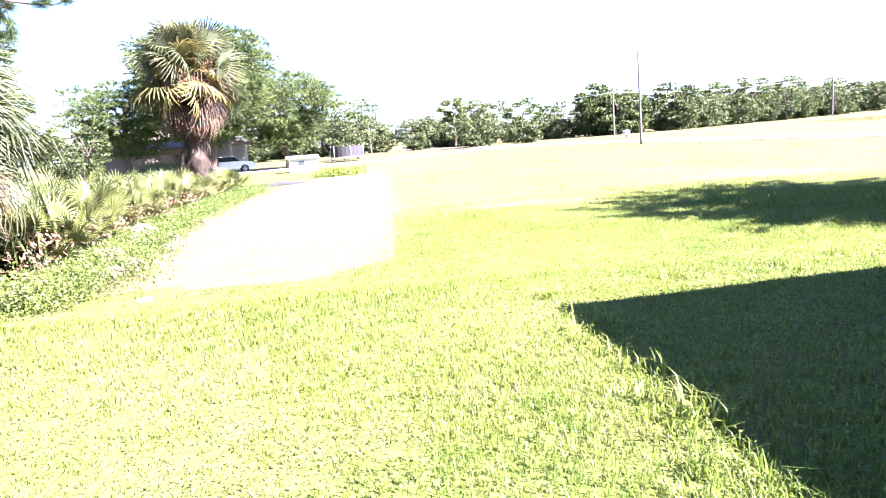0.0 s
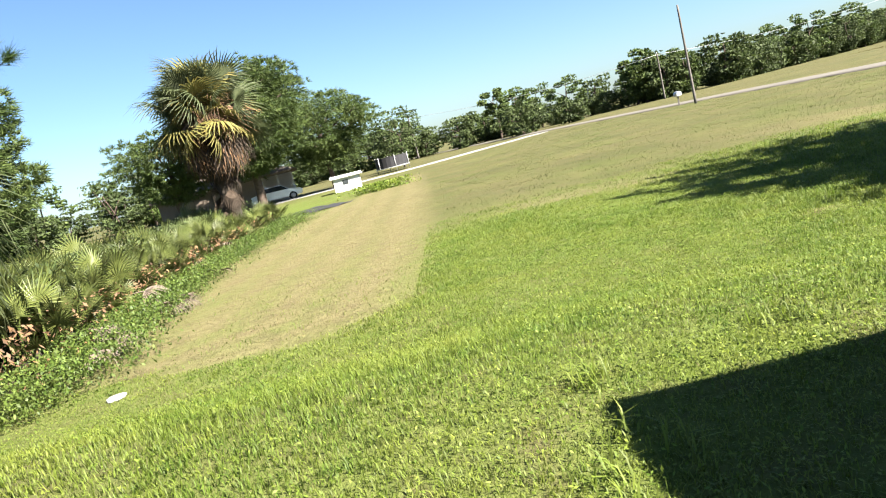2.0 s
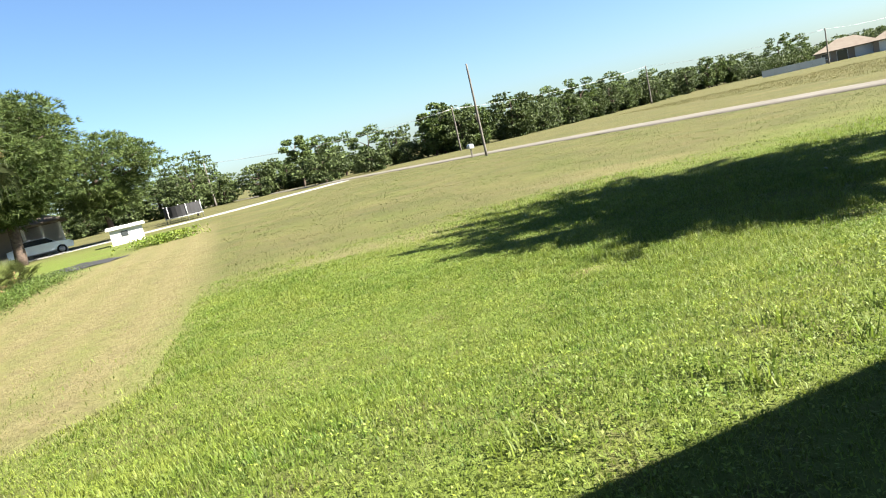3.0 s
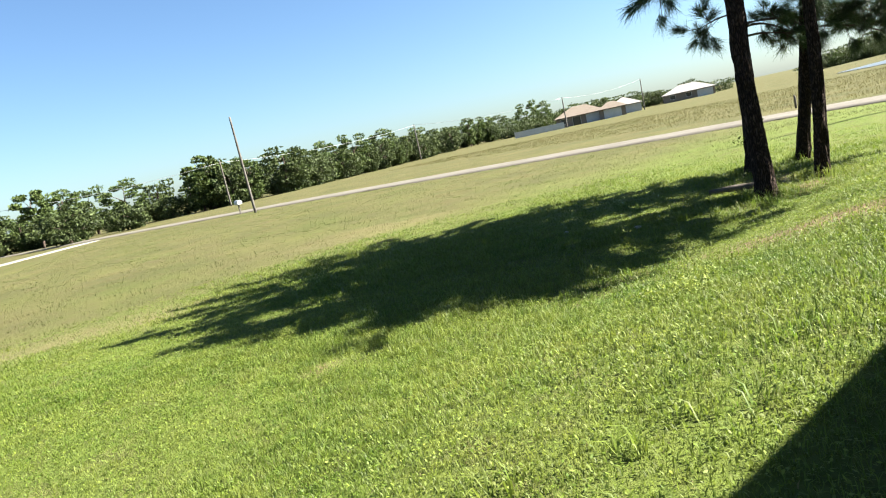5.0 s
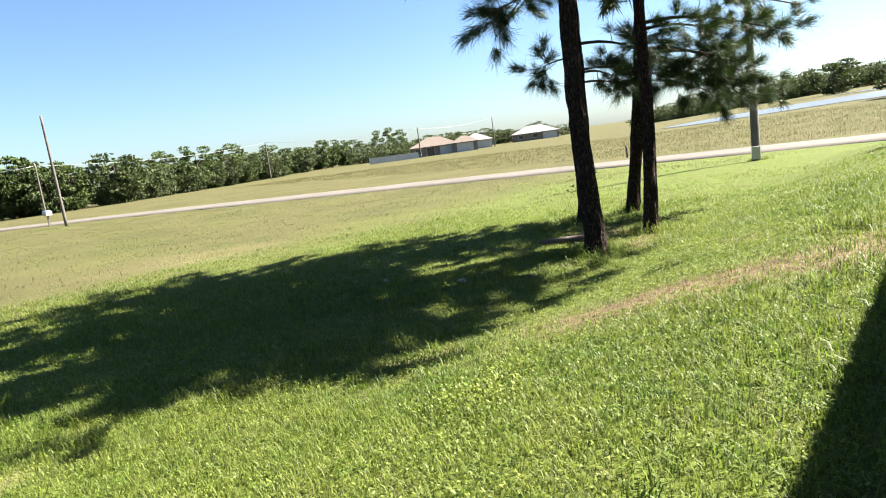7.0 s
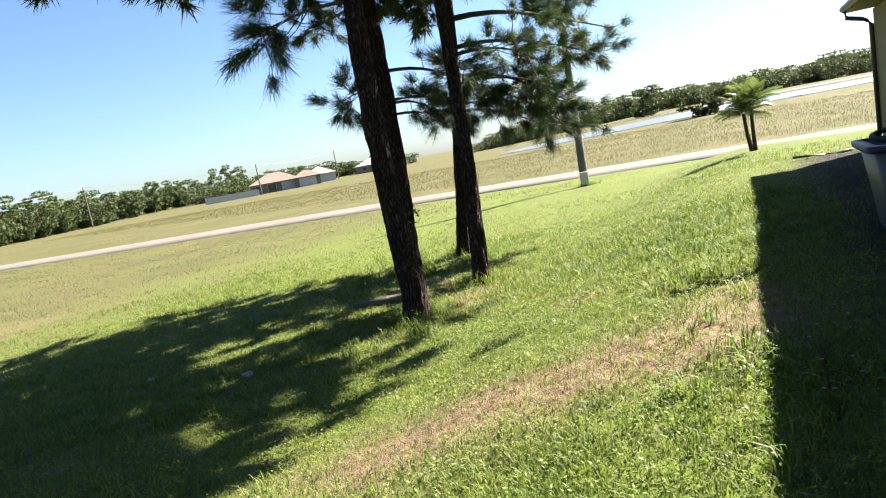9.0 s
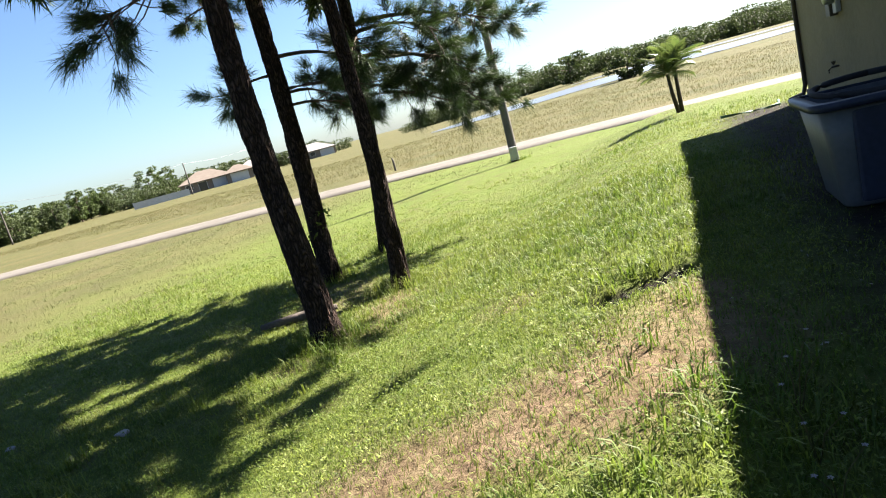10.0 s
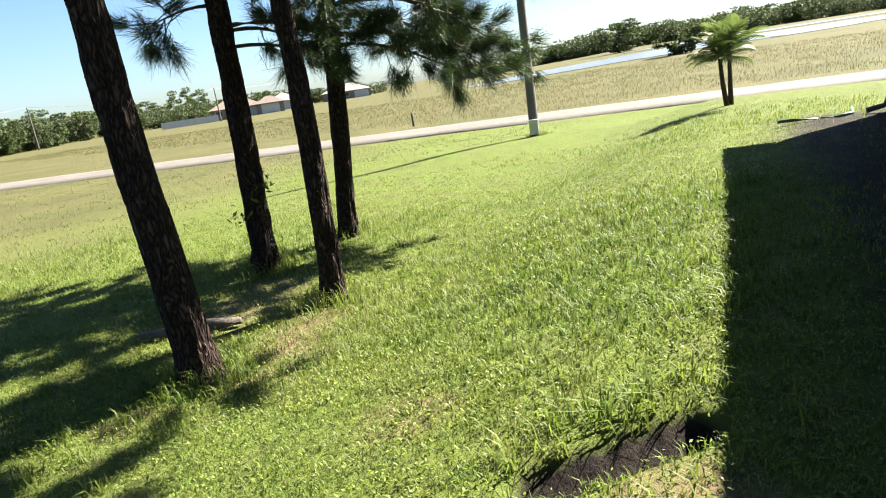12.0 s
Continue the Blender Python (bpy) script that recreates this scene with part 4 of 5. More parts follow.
# ---- trees ----
def tree(x, y, height, spread, trunk_r, clumps, leaf, leaves, material, label, seed, low=0.25, category="tree", group="", needle=0.0, bough=2):
    """A broad tree: tapered trunk, limbs to each clump, and a crown of many small sprays with gaps between the clumps."""
    r = random.Random(seed)
    t = thing("tree", pose(x, y, gz(x, y)), label, category, group)
    n = 10
    part("trunk", tube("trunk", [(0.12 * math.sin(i * 0.6 + seed), 0.12 * math.cos(i * 0.5 + seed), -0.2 + (height * 0.8 + 0.2) * i / n) for i in range(n + 1)], [trunk_r * (1.1 - 0.9 * i / n) for i in range(n + 1)], BARK, 10, 0.06, seed), t, "dark trunk")
    cs = []
    for i in range(clumps):
        f = (i + 0.5) / clumps
        a, h = radians(137.5 * i + r.uniform(-20, 20)), height * (low + (0.94 - low) * f)
        wide = spread * math.sin(math.pi * min(1, 0.22 + 0.72 * (1 - f))) * r.uniform(0.55, 1.0)
        c = Vector((math.sin(a) * wide, math.cos(a) * wide, h))
        cs.append((c, spread * r.uniform(0.22, 0.36)))
        if i % bough == 0:
            part("limb", tube("limb", [Vector((0, 0, h * 0.72)), Vector((c.x * 0.5, c.y * 0.5, h * 0.88)), c], [trunk_r * 0.35, trunk_r * 0.22, trunk_r * 0.08], BARK, 6), t)
    pts = []
    for c, rad in cs:
        k = leaves // clumps
        d = unit(rng.normal(0, 1, (k, 3))) * rad * (rng.uniform(0.25, 1.0, (k, 1)) ** 0.5) * np.array([1.15, 1.15, 0.72])
        d += 0.12 * rad * np.sin(d * 9 / rad)
        pts.append(d + np.array(c))
    if needle:
        out = [(p - np.array(c)) + np.array([0, 0, 0.25 * rad]) for p, (c, rad) in zip(pts, cs)]
        data = big_mesh("crown", needle_tris(np.concatenate(pts), np.concatenate(out), 9, needle * 0.7, needle * 0.05, 0.7), 3, material)
    else:
        data = big_mesh("crown", leaf_quads(np.concatenate(pts), leaf), 4, material)
    tagged(part("crown", data, t, "uneven crown of many small sprays"), kind="stuff")
    return t


tree(-25.5, 43.0, 10.4, 4.8, 0.34, 92, 0.17, 14000, FARLEAF, "large spreading pine with a bright green crown behind the palm", 31, 0.30, "pine tree", "", 0.55)
tree(-23.2, 51.0, 7.7, 4.3, 0.22, 54, 0.15, 7500, FARLEAF, "rounded green pine beside the neighbour's shed", 32, 0.3, "pine tree", "", 0.5)
tree(-31.5, 42.0, 7.0, 3.8, 0.25, 36, 0.16, 4000, FARLEAF, "spreading green pine behind the palm", 33, 0.35, "pine tree", "", 0.5)
tree(-14.5, 11.7, 6.0, 1.5, 0.2, 38, 0.085, 6000, FARLEAF, "dark green pine behind the low palm", 34, 0.25, "pine tree", "", 0.3)
tree(-13.8, 15.2, 3.2, 0.95, 0.05, 12, 0.05, 1500, OAKLEAF, "thin sapling with sparse grey-green leaves", 35, 0.45)
tree(-21.5, 66.0, 6.4, 2.6, 0.1, 14, 0.16, 2600, OAKLEAF, "tangled grey-green tree beside the trampoline", 36, 0.2)

pine(-10.2, 4.6, (0.05, 0.05), 9.0, 0.16, [(3.9, 62, 3.4, 0.1, 0.25), (4.2, 75, 3.0, 0.2, 0.2), (3.6, 45, 2.4, 0.2, 0.3)] + crown_limbs(9, 4.8, 8.5, 10, 2.4), 17, "slash pine behind the low palm, reaching over it")

wood_kinds = [
    tree(-12, 118, 7.5, 2.6, 0.2, 20, 0.23, 3200, FARLEAF, "far pine in the dark green treeline", 51, 0.10, "tree", "treeline", bough=5),
    tree(-2, 112, 6.0, 2.9, 0.2, 20, 0.23, 3200, OAKLEAF, "far oak in the dark green treeline", 52, 0.06, "tree", "treeline", bough=5),
    tree(8, 108, 6.9, 2.3, 0.2, 18, 0.22, 2800, FARLEAF, "far tall pine in the dark green treeline", 53, 0.10, "tree", "treeline", bough=5),
    tree(-22, 96, 4.6, 2.8, 0.15, 20, 0.22, 3200, OAKLEAF, "far rounded bush in the dark green treeline", 54, 0.05, "tree", "treeline", bough=5),
]


far_kinds = [
    tree(176, 120, 4.6, 4.4, 0.2, 18, 0.24, 3000, OAKLEAF, "low dark tree in the far treeline beyond the pond", 55, 0.05, "tree", "far treeline", bough=9),
    tree(184, 100, 3.6, 5.0, 0.2, 18, 0.24, 3000, OAKLEAF, "low spreading tree in the far treeline beyond the pond", 56, 0.05, "tree", "far treeline", bough=9),
]


def woods(line, step_m, depth, lo, hi, seed, kinds=wood_kinds):
    r = random.Random(seed)
    for (ax, ay), (bx, by) in zip(line, line[1:]):
        n = max(1, int(math.hypot(bx - ax, by - ay) / step_m))
        for i in range(n):
            f = (i + r.random()) / n
            dx, dy = bx - ax, by - ay
            k = math.hypot(dx, dy)
            off = r.uniform(0, depth)
            x, y = ax + dx * f - dy / k * off, ay + dy * f + dx / k * off
            s = r.uniform(lo, hi)
            copy_thing(r.choice(kinds), pose(x, y, gz(x, y) - 0.2, 0, 0, r.uniform(0, 360)) @ Matrix.Diagonal((s * r.uniform(0.9, 1.2), s * r.uniform(0.9, 1.2), s * r.uniform(0.85, 1.15), 1)))


woods([(6, 102), (13, 103)], 0.8, 8, 0.85, 1.1, 60)
woods([(10, 99), (56, 150)], 1.4, 16, 0.65, 1.2, 61)
woods([(56, 152), (108, 214)], 2.6, 18, 0.9, 1.35, 62)
woods([(108, 214), (190, 250)], 7.0, 16, 1.0, 1.5, 63)
woods([(-60, 108), (-30, 104), (-12, 99), (8, 112)], 1.7, 10, 0.4, 1.05, 64)
woods([(-70, 60), (-55, 78), (-40, 92), (-28, 98)], 2.5, 10, 0.8, 1.2, 65)
woods([(172, 140), (190, 90), (196, 40), (196, -20), (185, -60)], 1.9, 14, 0.75, 1.25, 66, far_kinds)
woods([(230, 170), (260, 90), (260, 0)], 3.2, 20, 1.1, 1.7, 67, far_kinds)
woods([(104, 186), (142, 200), (196, 196)], 3.0, 12, 1.0, 1.5, 69, far_kinds)
woods([(-60, -30), (-75, 10), (-72, 50)], 6.0, 10, 0.8, 1.3, 68)
tree(-11.2, 84.6, 3.6, 3.6, 0.2, 16, 0.22, 5200, OAKLEAF, "dense dark green bush at the edge of the field", 71, 0.05, "bush")
tree(-5.0, 88.0, 2.8, 2.6, 0.15, 13, 0.22, 3200, OAKLEAF, "dense dark green bush at the edge of the field", 72, 0.05, "bush")
tree(79.0, 31.3, 3.0, 2.3, 0.15, 12, 0.20, 3500, OAKLEAF, "rounded green bush beside the pond", 73, 0.05, "bush")
tree(148.0, 70.0, 6.5, 5.5, 0.3, 18, 0.35, 4000, OAKLEAF, "broad dark oak beyond the pond", 74, 0.1)
tree(-16.2, 98.3, 7.6, 2.2, 0.16, 12, 0.25, 2600, FARLEAF, "tall pine above the treeline", 75, 0.45, "pine tree")


# ---- neighbours' buildings ----
def hip_house(x, y, turn, L, D, H, pitch, wall, roof, label, openings, garage=False):
    t = thing("far_house", pose(x, y, gz(x, y), 0, 0, turn), label, "house")
    for lo, hi in (((-L / 2, -D / 2, -0.3), (L / 2, -D / 2 + 0.2, H)), ((-L / 2, D / 2 - 0.2, -0.3), (L / 2, D / 2, H)), ((-L / 2, -D / 2 + 0.2, -0.3), (-L / 2 + 0.2, D / 2 - 0.2, H)), ((L / 2 - 0.2, -D / 2 + 0.2, -0.3), (L / 2, D / 2 - 0.2, H))):
        part("wall", box("wall", lo, hi, wall, 0.0), t)
    o, h = 0.5, D / 2 + 0.5
    a, b, top = L / 2 + o, D / 2 + o, H + h * pitch
    v = [(-a, -b, H), (a, -b, H), (a, b, H), (-a, b, H), (-a, -b, H + 0.18), (a, -b, H + 0.18), (a, b, H + 0.18), (-a, b, H + 0.18), (-a + h, 0, top), (a - h, 0, top)]
    part("roof", mesh("roof", v, [(3, 2, 1, 0), (0, 1, 5, 4), (1, 2, 6, 5), (2, 3, 7, 6), (3, 0, 4, 7), (4, 5, 9, 8), (5, 6, 9), (6, 7, 8, 9), (7, 4, 8)], roof), t, "shingle hip roof")
    for cx, w, z0, z1, m in openings:
        win = part("window" if m is GLASS else "garage_door", box("pane", (cx - w / 2, -D / 2 - 0.03, z0), (cx + w / 2, -D / 2 + 0.02, z1), m, 0.0), t)
        for lo, hi in (((cx - w / 2 - 0.08, z0 - 0.08), (cx + w / 2 + 0.08, z0)), ((cx - w / 2 - 0.08, z1), (cx + w / 2 + 0.08, z1 + 0.08)), ((cx - w / 2 - 0.08, z0), (cx - w / 2, z1)), ((cx + w / 2, z0), (cx + w / 2 + 0.08, z1))):
            part("window_frame", box("window_frame", (lo[0], -D / 2 - 0.07, lo[1]), (hi[0], -D / 2 - 0.004, hi[1]), WHITE, 0.0), win)
    return t


hip_house(102.5, 151.5, -34, 12.5, 9, 2.3, 0.52, CREAM, ROOFTAN, "far cream stucco house with a tan hip roof", [(-4.2, 1.6, 0.9, 2.1, GLASS), (-1.0, 2.0, 0.0, 2.2, GLASS), (3.6, 4.2, 0.0, 2.2, WHITE)])
hip_house(106.8, 143.5, -34, 6.5, 5, 2.3, 0.6, CREAM, ROOFTAN, "cream garage wing with a tan hip roof", [(0, 4.2, 0.0, 2.2, WHITE)])
hip_house(127.0, 164.5, -38, 9.5, 9, 2.3, 0.5, WHITE, ROOFGREY, "far white house with a grey hip roof", [(-2.5, 1.6, 0.8, 2.1, GLASS), (2.0, 3.6, 0.0, 2.2, WHITE)])
hip_house(164.0, 178.0, -42, 16, 11, 2.4, 0.45, CREAM, ROOFGREY, "far cream house with a long grey hip roof", [(-5, 1.6, 0.9, 2.1, GLASS), (0, 1.6, 0.9, 2.1, GLASS), (5, 4.6, 0, 2.2, WHITE)])
fence = thing("white_fence", pose(79.9, 147.0, gz(80, 147), 0, 0, -30), "long low white panel fence before the far houses", "fence")
for i in range(5):
    part("panel", box("panel", (i * 2.45, -0.03, 0.05), (i * 2.45 + 2.33, 0.03, 1.5), WHITE, 0.0), fence)
    part("post", box("post", (i * 2.45 - 0.11, -0.06, -0.2), (i * 2.45 - 0.004, 0.06, 1.62), WHITE, 0.0), fence)


def neighbour():
    t = thing("neighbour_house", pose(-33.2, 51.6, gz(-33.2, 51.6), 0, 0, 28), "white single-storey house with a tan tiled roof and a screened porch", "house")
    L, D, H = 11.0, 8.0, 2.3
    for lo, hi in (((-L / 2, -D / 2, -0.6), (L / 2 - 2.6, -D / 2 + 0.2, H)), ((-L / 2, D / 2 - 0.2, -0.6), (L / 2, D / 2, H)), ((-L / 2, -D / 2 + 0.2, -0.6), (-L / 2 + 0.2, D / 2 - 0.2, H)), ((L / 2 - 0.2, 0, -0.6), (L / 2, D / 2 - 0.2, H)), ((L / 2 - 2.8, -D / 2 + 0.2, -0.6), (L / 2 - 2.6, 0, H)), ((L / 2 - 2.6, -0.2, -0.6), (L / 2 - 0.2, 0, H))):
        part("wall", box("wall", lo, hi, WHITE if lo[0] > 0 else CREAM, 0.0), t)
    a, b, h = L / 2 + 0.5, D / 2 + 0.5, D / 2 + 0.5
    v = [(-a, -b, H), (a, -b, H), (a, b, H), (-a, b, H), (-a, -b, H + 0.18), (a, -b, H + 0.18), (a, b, H + 0.18), (-a, b, H + 0.18), (-a + h, 0, H + h * 0.42), (a - h, 0, H + h * 0.42)]
    part("roof", mesh("roof", v, [(3, 2, 1, 0), (0, 1, 5, 4), (1, 2, 6, 5), (2, 3, 7, 6), (3, 0, 4, 7), (4, 5, 9, 8), (5, 6, 9), (6, 7, 8, 9), (7, 4, 8)], ROOFTAN), t, "tan roof")
    for x, y in ((L / 2 - 0.1, -D / 2 + 0.1), (L / 2 - 1.3, -D / 2 + 0.1), (L / 2 - 2.5, -D / 2 + 0.1), (L / 2 - 0.1, -2.0)):
        part("porch_post", box("porch_post", (x - 0.09, y - 0.09, -0.6), (x + 0.09, y + 0.09, H), WHITE, 0.0), t)
    part("porch_rail", box("porch_rail", (L / 2 - 2.5, -D / 2 + 0.06, 0.45), (L / 2 - 0.1, -D / 2 + 0.14, 0.6), WHITE, 0.0), t)
    part("porch_rail", box("porch_rail", (L / 2 - 0.14, -D / 2 + 0.2, 0.45), (L / 2 - 0.06, -2.1, 0.6), WHITE, 0.0), t)
    for x in (-3.4, -0.6):
        w = part("window", box("window", (x - 0.7, -D / 2 - 0.03, 0.7), (x + 0.7, -D / 2 + 0.03, 1.9), GLASS, 0.0), t)
        part("window_sill", box("window_sill", (x - 0.8, -D / 2 - 0.1, 0.62), (x + 0.8, -D / 2 - 0.01, 0.7), WHITE, 0.0), w)


neighbour()


def shed():
    x, y = -18.3, 42.4
    t = thing("garden_shed", pose(x, y, gz(x, y), 0, 0, 24) @ Matrix.Scale(0.78, 4), "small white shed with a pale flat roof", "shed")
    for lo, hi in (((-1.2, -0.9, -0.1), (1.2, -0.8, 1.25)), ((-1.2, 0.8, -0.1), (1.2, 0.9, 1.25)), ((-1.2, -0.8, -0.1), (-1.1, 0.8, 1.25)), ((1.1, -0.8, -0.1), (1.2, 0.8, 1.25))):
        part("wall", box("wall", lo, hi, WHITE, 0.0), t)
    part("roof", box("roof", (-1.45, -1.1, 1.26), (1.45, 1.1, 1.38), WHITE, 0.02), t, "pale flat roof", pose(0, 0, 0, 3, 0, 0))
    part("window", box("window", (-0.4, -0.94, 0.6), (0.1, -0.88, 1.0), GLASS, 0.0), t)


shed()


def trampoline():
    x, y = -20.9, 60.3
    t = thing("trampoline", pose(x, y, gz(x, y)), "round trampoline with a black safety net", "trampoline")
    n, R = 24, 1.6
    ring = [(R * math.cos(2 * math.pi * i / n), R * math.sin(2 * math.pi * i / n)) for i in range(n)]
    part("mat", tube("mat", [(0, 0, 0.40), (0, 0, 0.43)], [R * 0.93] * 2, BLACKM, 24), t)
    v = [(a, b, 0.45) for a, b in ring] + [(a, b, 1.45) for a, b in ring] + [(a * 0.985, b * 0.985, 0.45) for a, b in ring] + [(a * 0.985, b * 0.985, 1.45) for a, b in ring]
    f = []
    for i in range(n):
        j = (i + 1) % n
        f += [(i, j, n + j, n + i), (2 * n + i, 3 * n + i, 3 * n + j, 2 * n + j), (n + i, n + j, 3 * n + j, 3 * n + i)]
    part("net", mesh("net", v, f, BLACKM), t, "black safety net")
    for i in range(0, n, 4):
        a, b = ring[i]
        part("post", tube("post", [(a * 1.03, b * 1.03, -0.02), (a * 1.03, b * 1.03, 1.55)], [0.035] * 2, GREYM, 8), t)
    v = [(a * k, b * k, z) for k, z in ((0.9, 0.44), (0.9, 0.48), (1.05, 0.48), (1.05, 0.4)) for a, b in ring]
    part("frame", mesh("frame", v, [(k * n + i, k * n + (i + 1) % n, ((k + 1) % 4) * n + (i + 1) % n, ((k + 1) % 4) * n + i) for k in range(4) for i in range(n)], GREYM), t, "padded rim")


trampoline()


def car():
    x, y = -28.0, 49.9
    t = thing("parked_car", pose(x, y, gz(x, y), 0, 0, 30), "silver-blue car parked beside the neighbour's house", "car")
    prof = [(-2.1, 0.35), (2.1, 0.35), (2.15, 0.7), (1.95, 0.85), (1.1, 0.95), (0.5, 1.4), (-0.9, 1.42), (-1.6, 0.98), (-2.1, 0.9)]
    n = len(prof)
    v = [(a, s * (0.86 if b < 1.0 else 0.68), b) for s in (-1, 1) for a, b in prof]
    part("body", mesh("body", v, [tuple(range(n)), tuple(range(n, 2 * n))[::-1]] + [(i + n, (i + 1) % n + n, (i + 1) % n, i) for i in range(n)], CARPAINT), t, "silver-blue painted body")
    for s in (-1, 1):
        part("side_window", mesh("side_window", [(1.0, s * 0.87, 0.97), (0.5, s * 0.72, 1.34), (-0.85, s * 0.72, 1.36), (-1.45, s * 0.87, 0.99)], [(0, 1, 2, 3)], GLASS), t)
        for a in (-1.3, 1.3):
            w = part("wheel", tube("wheel", [(0, -0.1, 0), (0, 0.1, 0)], [0.33] * 2, RUBBER, 18), t, "", pose(a, s * 0.8, 0.33))
            part("rim", tube("rim", [(0, s * 0.09, 0), (0, s * 0.115, 0)], [0.2] * 2, GREYM, 14), w)


car()
ribbon("neighbour_drive", [(-30.0, 48.0), (-24.0, 50.5), (-17.0, 55.0), (-8.0, 70.0)], 3.2, 0.03, CONCRETE, "pale concrete drive beside the neighbour's house", "driveway", 0.1)


# ---- small things on the ground ----
def rock(name, x, y, size, flat, material, label, category, seed):
    bm = bmesh.new()
    bmesh.ops.create_icosphere(bm, subdivisions=3, radius=size)
    for v in bm.verts:
        v.co *= 1 + 0.35 * noise.noise(v.co * (2.2 / size) * 0.5 + Vector((seed, 0, 0)))
        v.co.z *= flat
    me = bpy.data.meshes.new(name)
    bm.to_mesh(me)
    bm.free()
    me.materials.append(material)
    ob = tagged(new(name, me), label, category)
    ob.matrix_basis = pose(x, y, gz(x, y) + size * flat * 0.45, 0, 0, 40 * seed)


rock("stone", -5.02, 4.70, 0.09, 0.3, STONEM, "flat pale stone lying in the short grass", "stone", 1)
rock("stone", 6.3, 8.95, 0.05, 0.5, STONEM, "small pale stone in the shade of the pines", "stone", 2)
rock("stone", 5.9, 10.1, 0.04, 0.5, STONEM, "small pale stone in the shade of the pines", "stone", 3)
logp = [(8.75, 9.02), (8.6, 9.2), (8.42, 9.38), (8.2, 9.62)]
tagged(new("fallen_log", tube("fallen_log", [(x, y, gz(x, y) + 0.05) for x, y in logp], [0.03, 0.05, 0.045, 0.03], LOGM, 10, 0.12, 3)), "weathered grey log lying between the pines", "log")


# a thin black sheet, slightly domed, laid over the mown grass
tagged(new("dark_mound", mesh("dark_mound", [(-14.3 + a * 1.5 + 0.2 * b, 28.2 + b * 0.75 + 0.5 * a, gz(-14.3, 28.2) + 0.02 + 0.16 * max(0, 1 - a * a) * max(0, 1 - b * b) + 0.02 * math.sin(a * 9 + b * 5)) for a in np.linspace(-1, 1, 13) for b in np.linspace(-1, 1, 9)], [(i * 9 + j, i * 9 + j + 1, i * 9 + j + 10, i * 9 + j + 9) for i in range(12) for j in range(8)], BLACKM, True)), "dark low mound lying on the mown grass", "tarp")


def flower_weed(x, y, h, seed):
    r = random.Random(seed)
    t = thing("flowering_weed", pose(x, y, gz(x, y)), "thin weed stalk with small pale flowers in the shade", "weed", "weeds at the shade's edge")
    for k in range(3):
        a, l = r.uniform(0, 6.28), h * r.uniform(0.7, 1.1)
        top = (math.cos(a) * l * 0.5, math.sin(a) * l * 0.5, l)
        part("stalk", tube("stalk", [(0, 0, -0.02), (top[0] * 0.35, top[1] * 0.35, l * 0.6), top], [0.003, 0.0025, 0.0015], TALLDRY, 5), t)
        v, f = [], []
        for p in range(5):
            b = p * 1.2566
            c, s = math.cos(b), math.sin(b)
            v += [(0, 0, 0), (0.005 * c - 0.003 * s, 0.005 * s + 0.003 * c, 0.004), (0.010 * c, 0.010 * s, 0.002), (0.005 * c + 0.003 * s, 0.005 * s - 0.003 * c, 0.004)]
            f.append((p * 4, p * 4 + 1, p * 4 + 2, p * 4 + 3))
        part("flower", mesh("flower", v, f, STONEM), t, "small pale flower", Matrix.Translation(top))


for i, (x, y) in enumerate(((5.95, 4.15), (6.15, 4.22), (6.4, 4.3))):
    flower_weed(x, y, 0.17 + 0.03 * (i % 3), i)


# ---- grass ----
def blades(name, xs, ys, height, width, bend, material, label, dig=0.0):
    n = len(xs)
    a = rng.uniform(0, 2 * np.pi, n)
    d = np.stack([np.cos(a), np.sin(a), np.zeros(n)], 1)
    s = np.stack([-np.sin(a), np.cos(a), np.zeros(n)], 1)
    base = np.stack([xs, ys, lie(xs, ys) - 0.01], 1)
    h, w, k = height[:, None], (width * np.ones(n))[:, None], (bend * rng.uniform(0.3, 1.3, n))[:, None]
    up = np.array([0, 0, 1.0])
    mid = base + up * h * 0.6 + d * h * k * 0.3
    tip = base + up * h * (1 - 0.35 * k) + d * h * k
    v = np.stack([base - s * w, base + s * w, mid + s * w * 0.75, tip, mid - s * w * 0.75], 1).reshape(-1, 3)
    return tagged(new(name, blade_mesh(name, v, material)), label, "grass", kind="stuff")


def near_path(n, r_max, power):
    f = rng.uniform(0, 1, n)
    line = np.array([(-0.4, -1.6), (-0.2, 0.0), (0.4, 1.3), (1.6, 2.5), (3.4, 3.6), (5.2, 4.15), (6.3, 4.5)])
    t = f * (len(line) - 1)
    i = np.minimum(t.astype(int), len(line) - 2)
    p = line[i] + (line[i + 1] - line[i]) * (t - i)[:, None]
    a = np.radians(rng.uniform(-58, 98, n))
    r = 0.7 + r_max * rng.uniform(0, 1, n) ** power
    return p[:, 0] + np.sin(a) * r, p[:, 1] + np.cos(a) * r


def tuft(xs, ys, count, spread):
    return np.repeat(xs, count) + rng.normal(0, spread, len(xs) * count), np.repeat(ys, count) + rng.normal(0, spread, len(ys) * count)


def clear(x, y):
    """Where grass can stand: off the house, the hedge bed, the hole and the road."""
    q = HN.x * (x - HOUSE.x) + HN.y * (y - HOUSE.y)
    s = HU.x * (x - HOUSE.x) + HU.y * (y - HOUSE.y)
    inside = (q < 0.1) & (s > -14.8) & (s < 0.1)
    return ~inside & (from_line(x, y, ROAD_MID) > 1.9) & (from_line(x, y, [tuple(HOLE_A), tuple(HOLE_B)]) > 0.10)


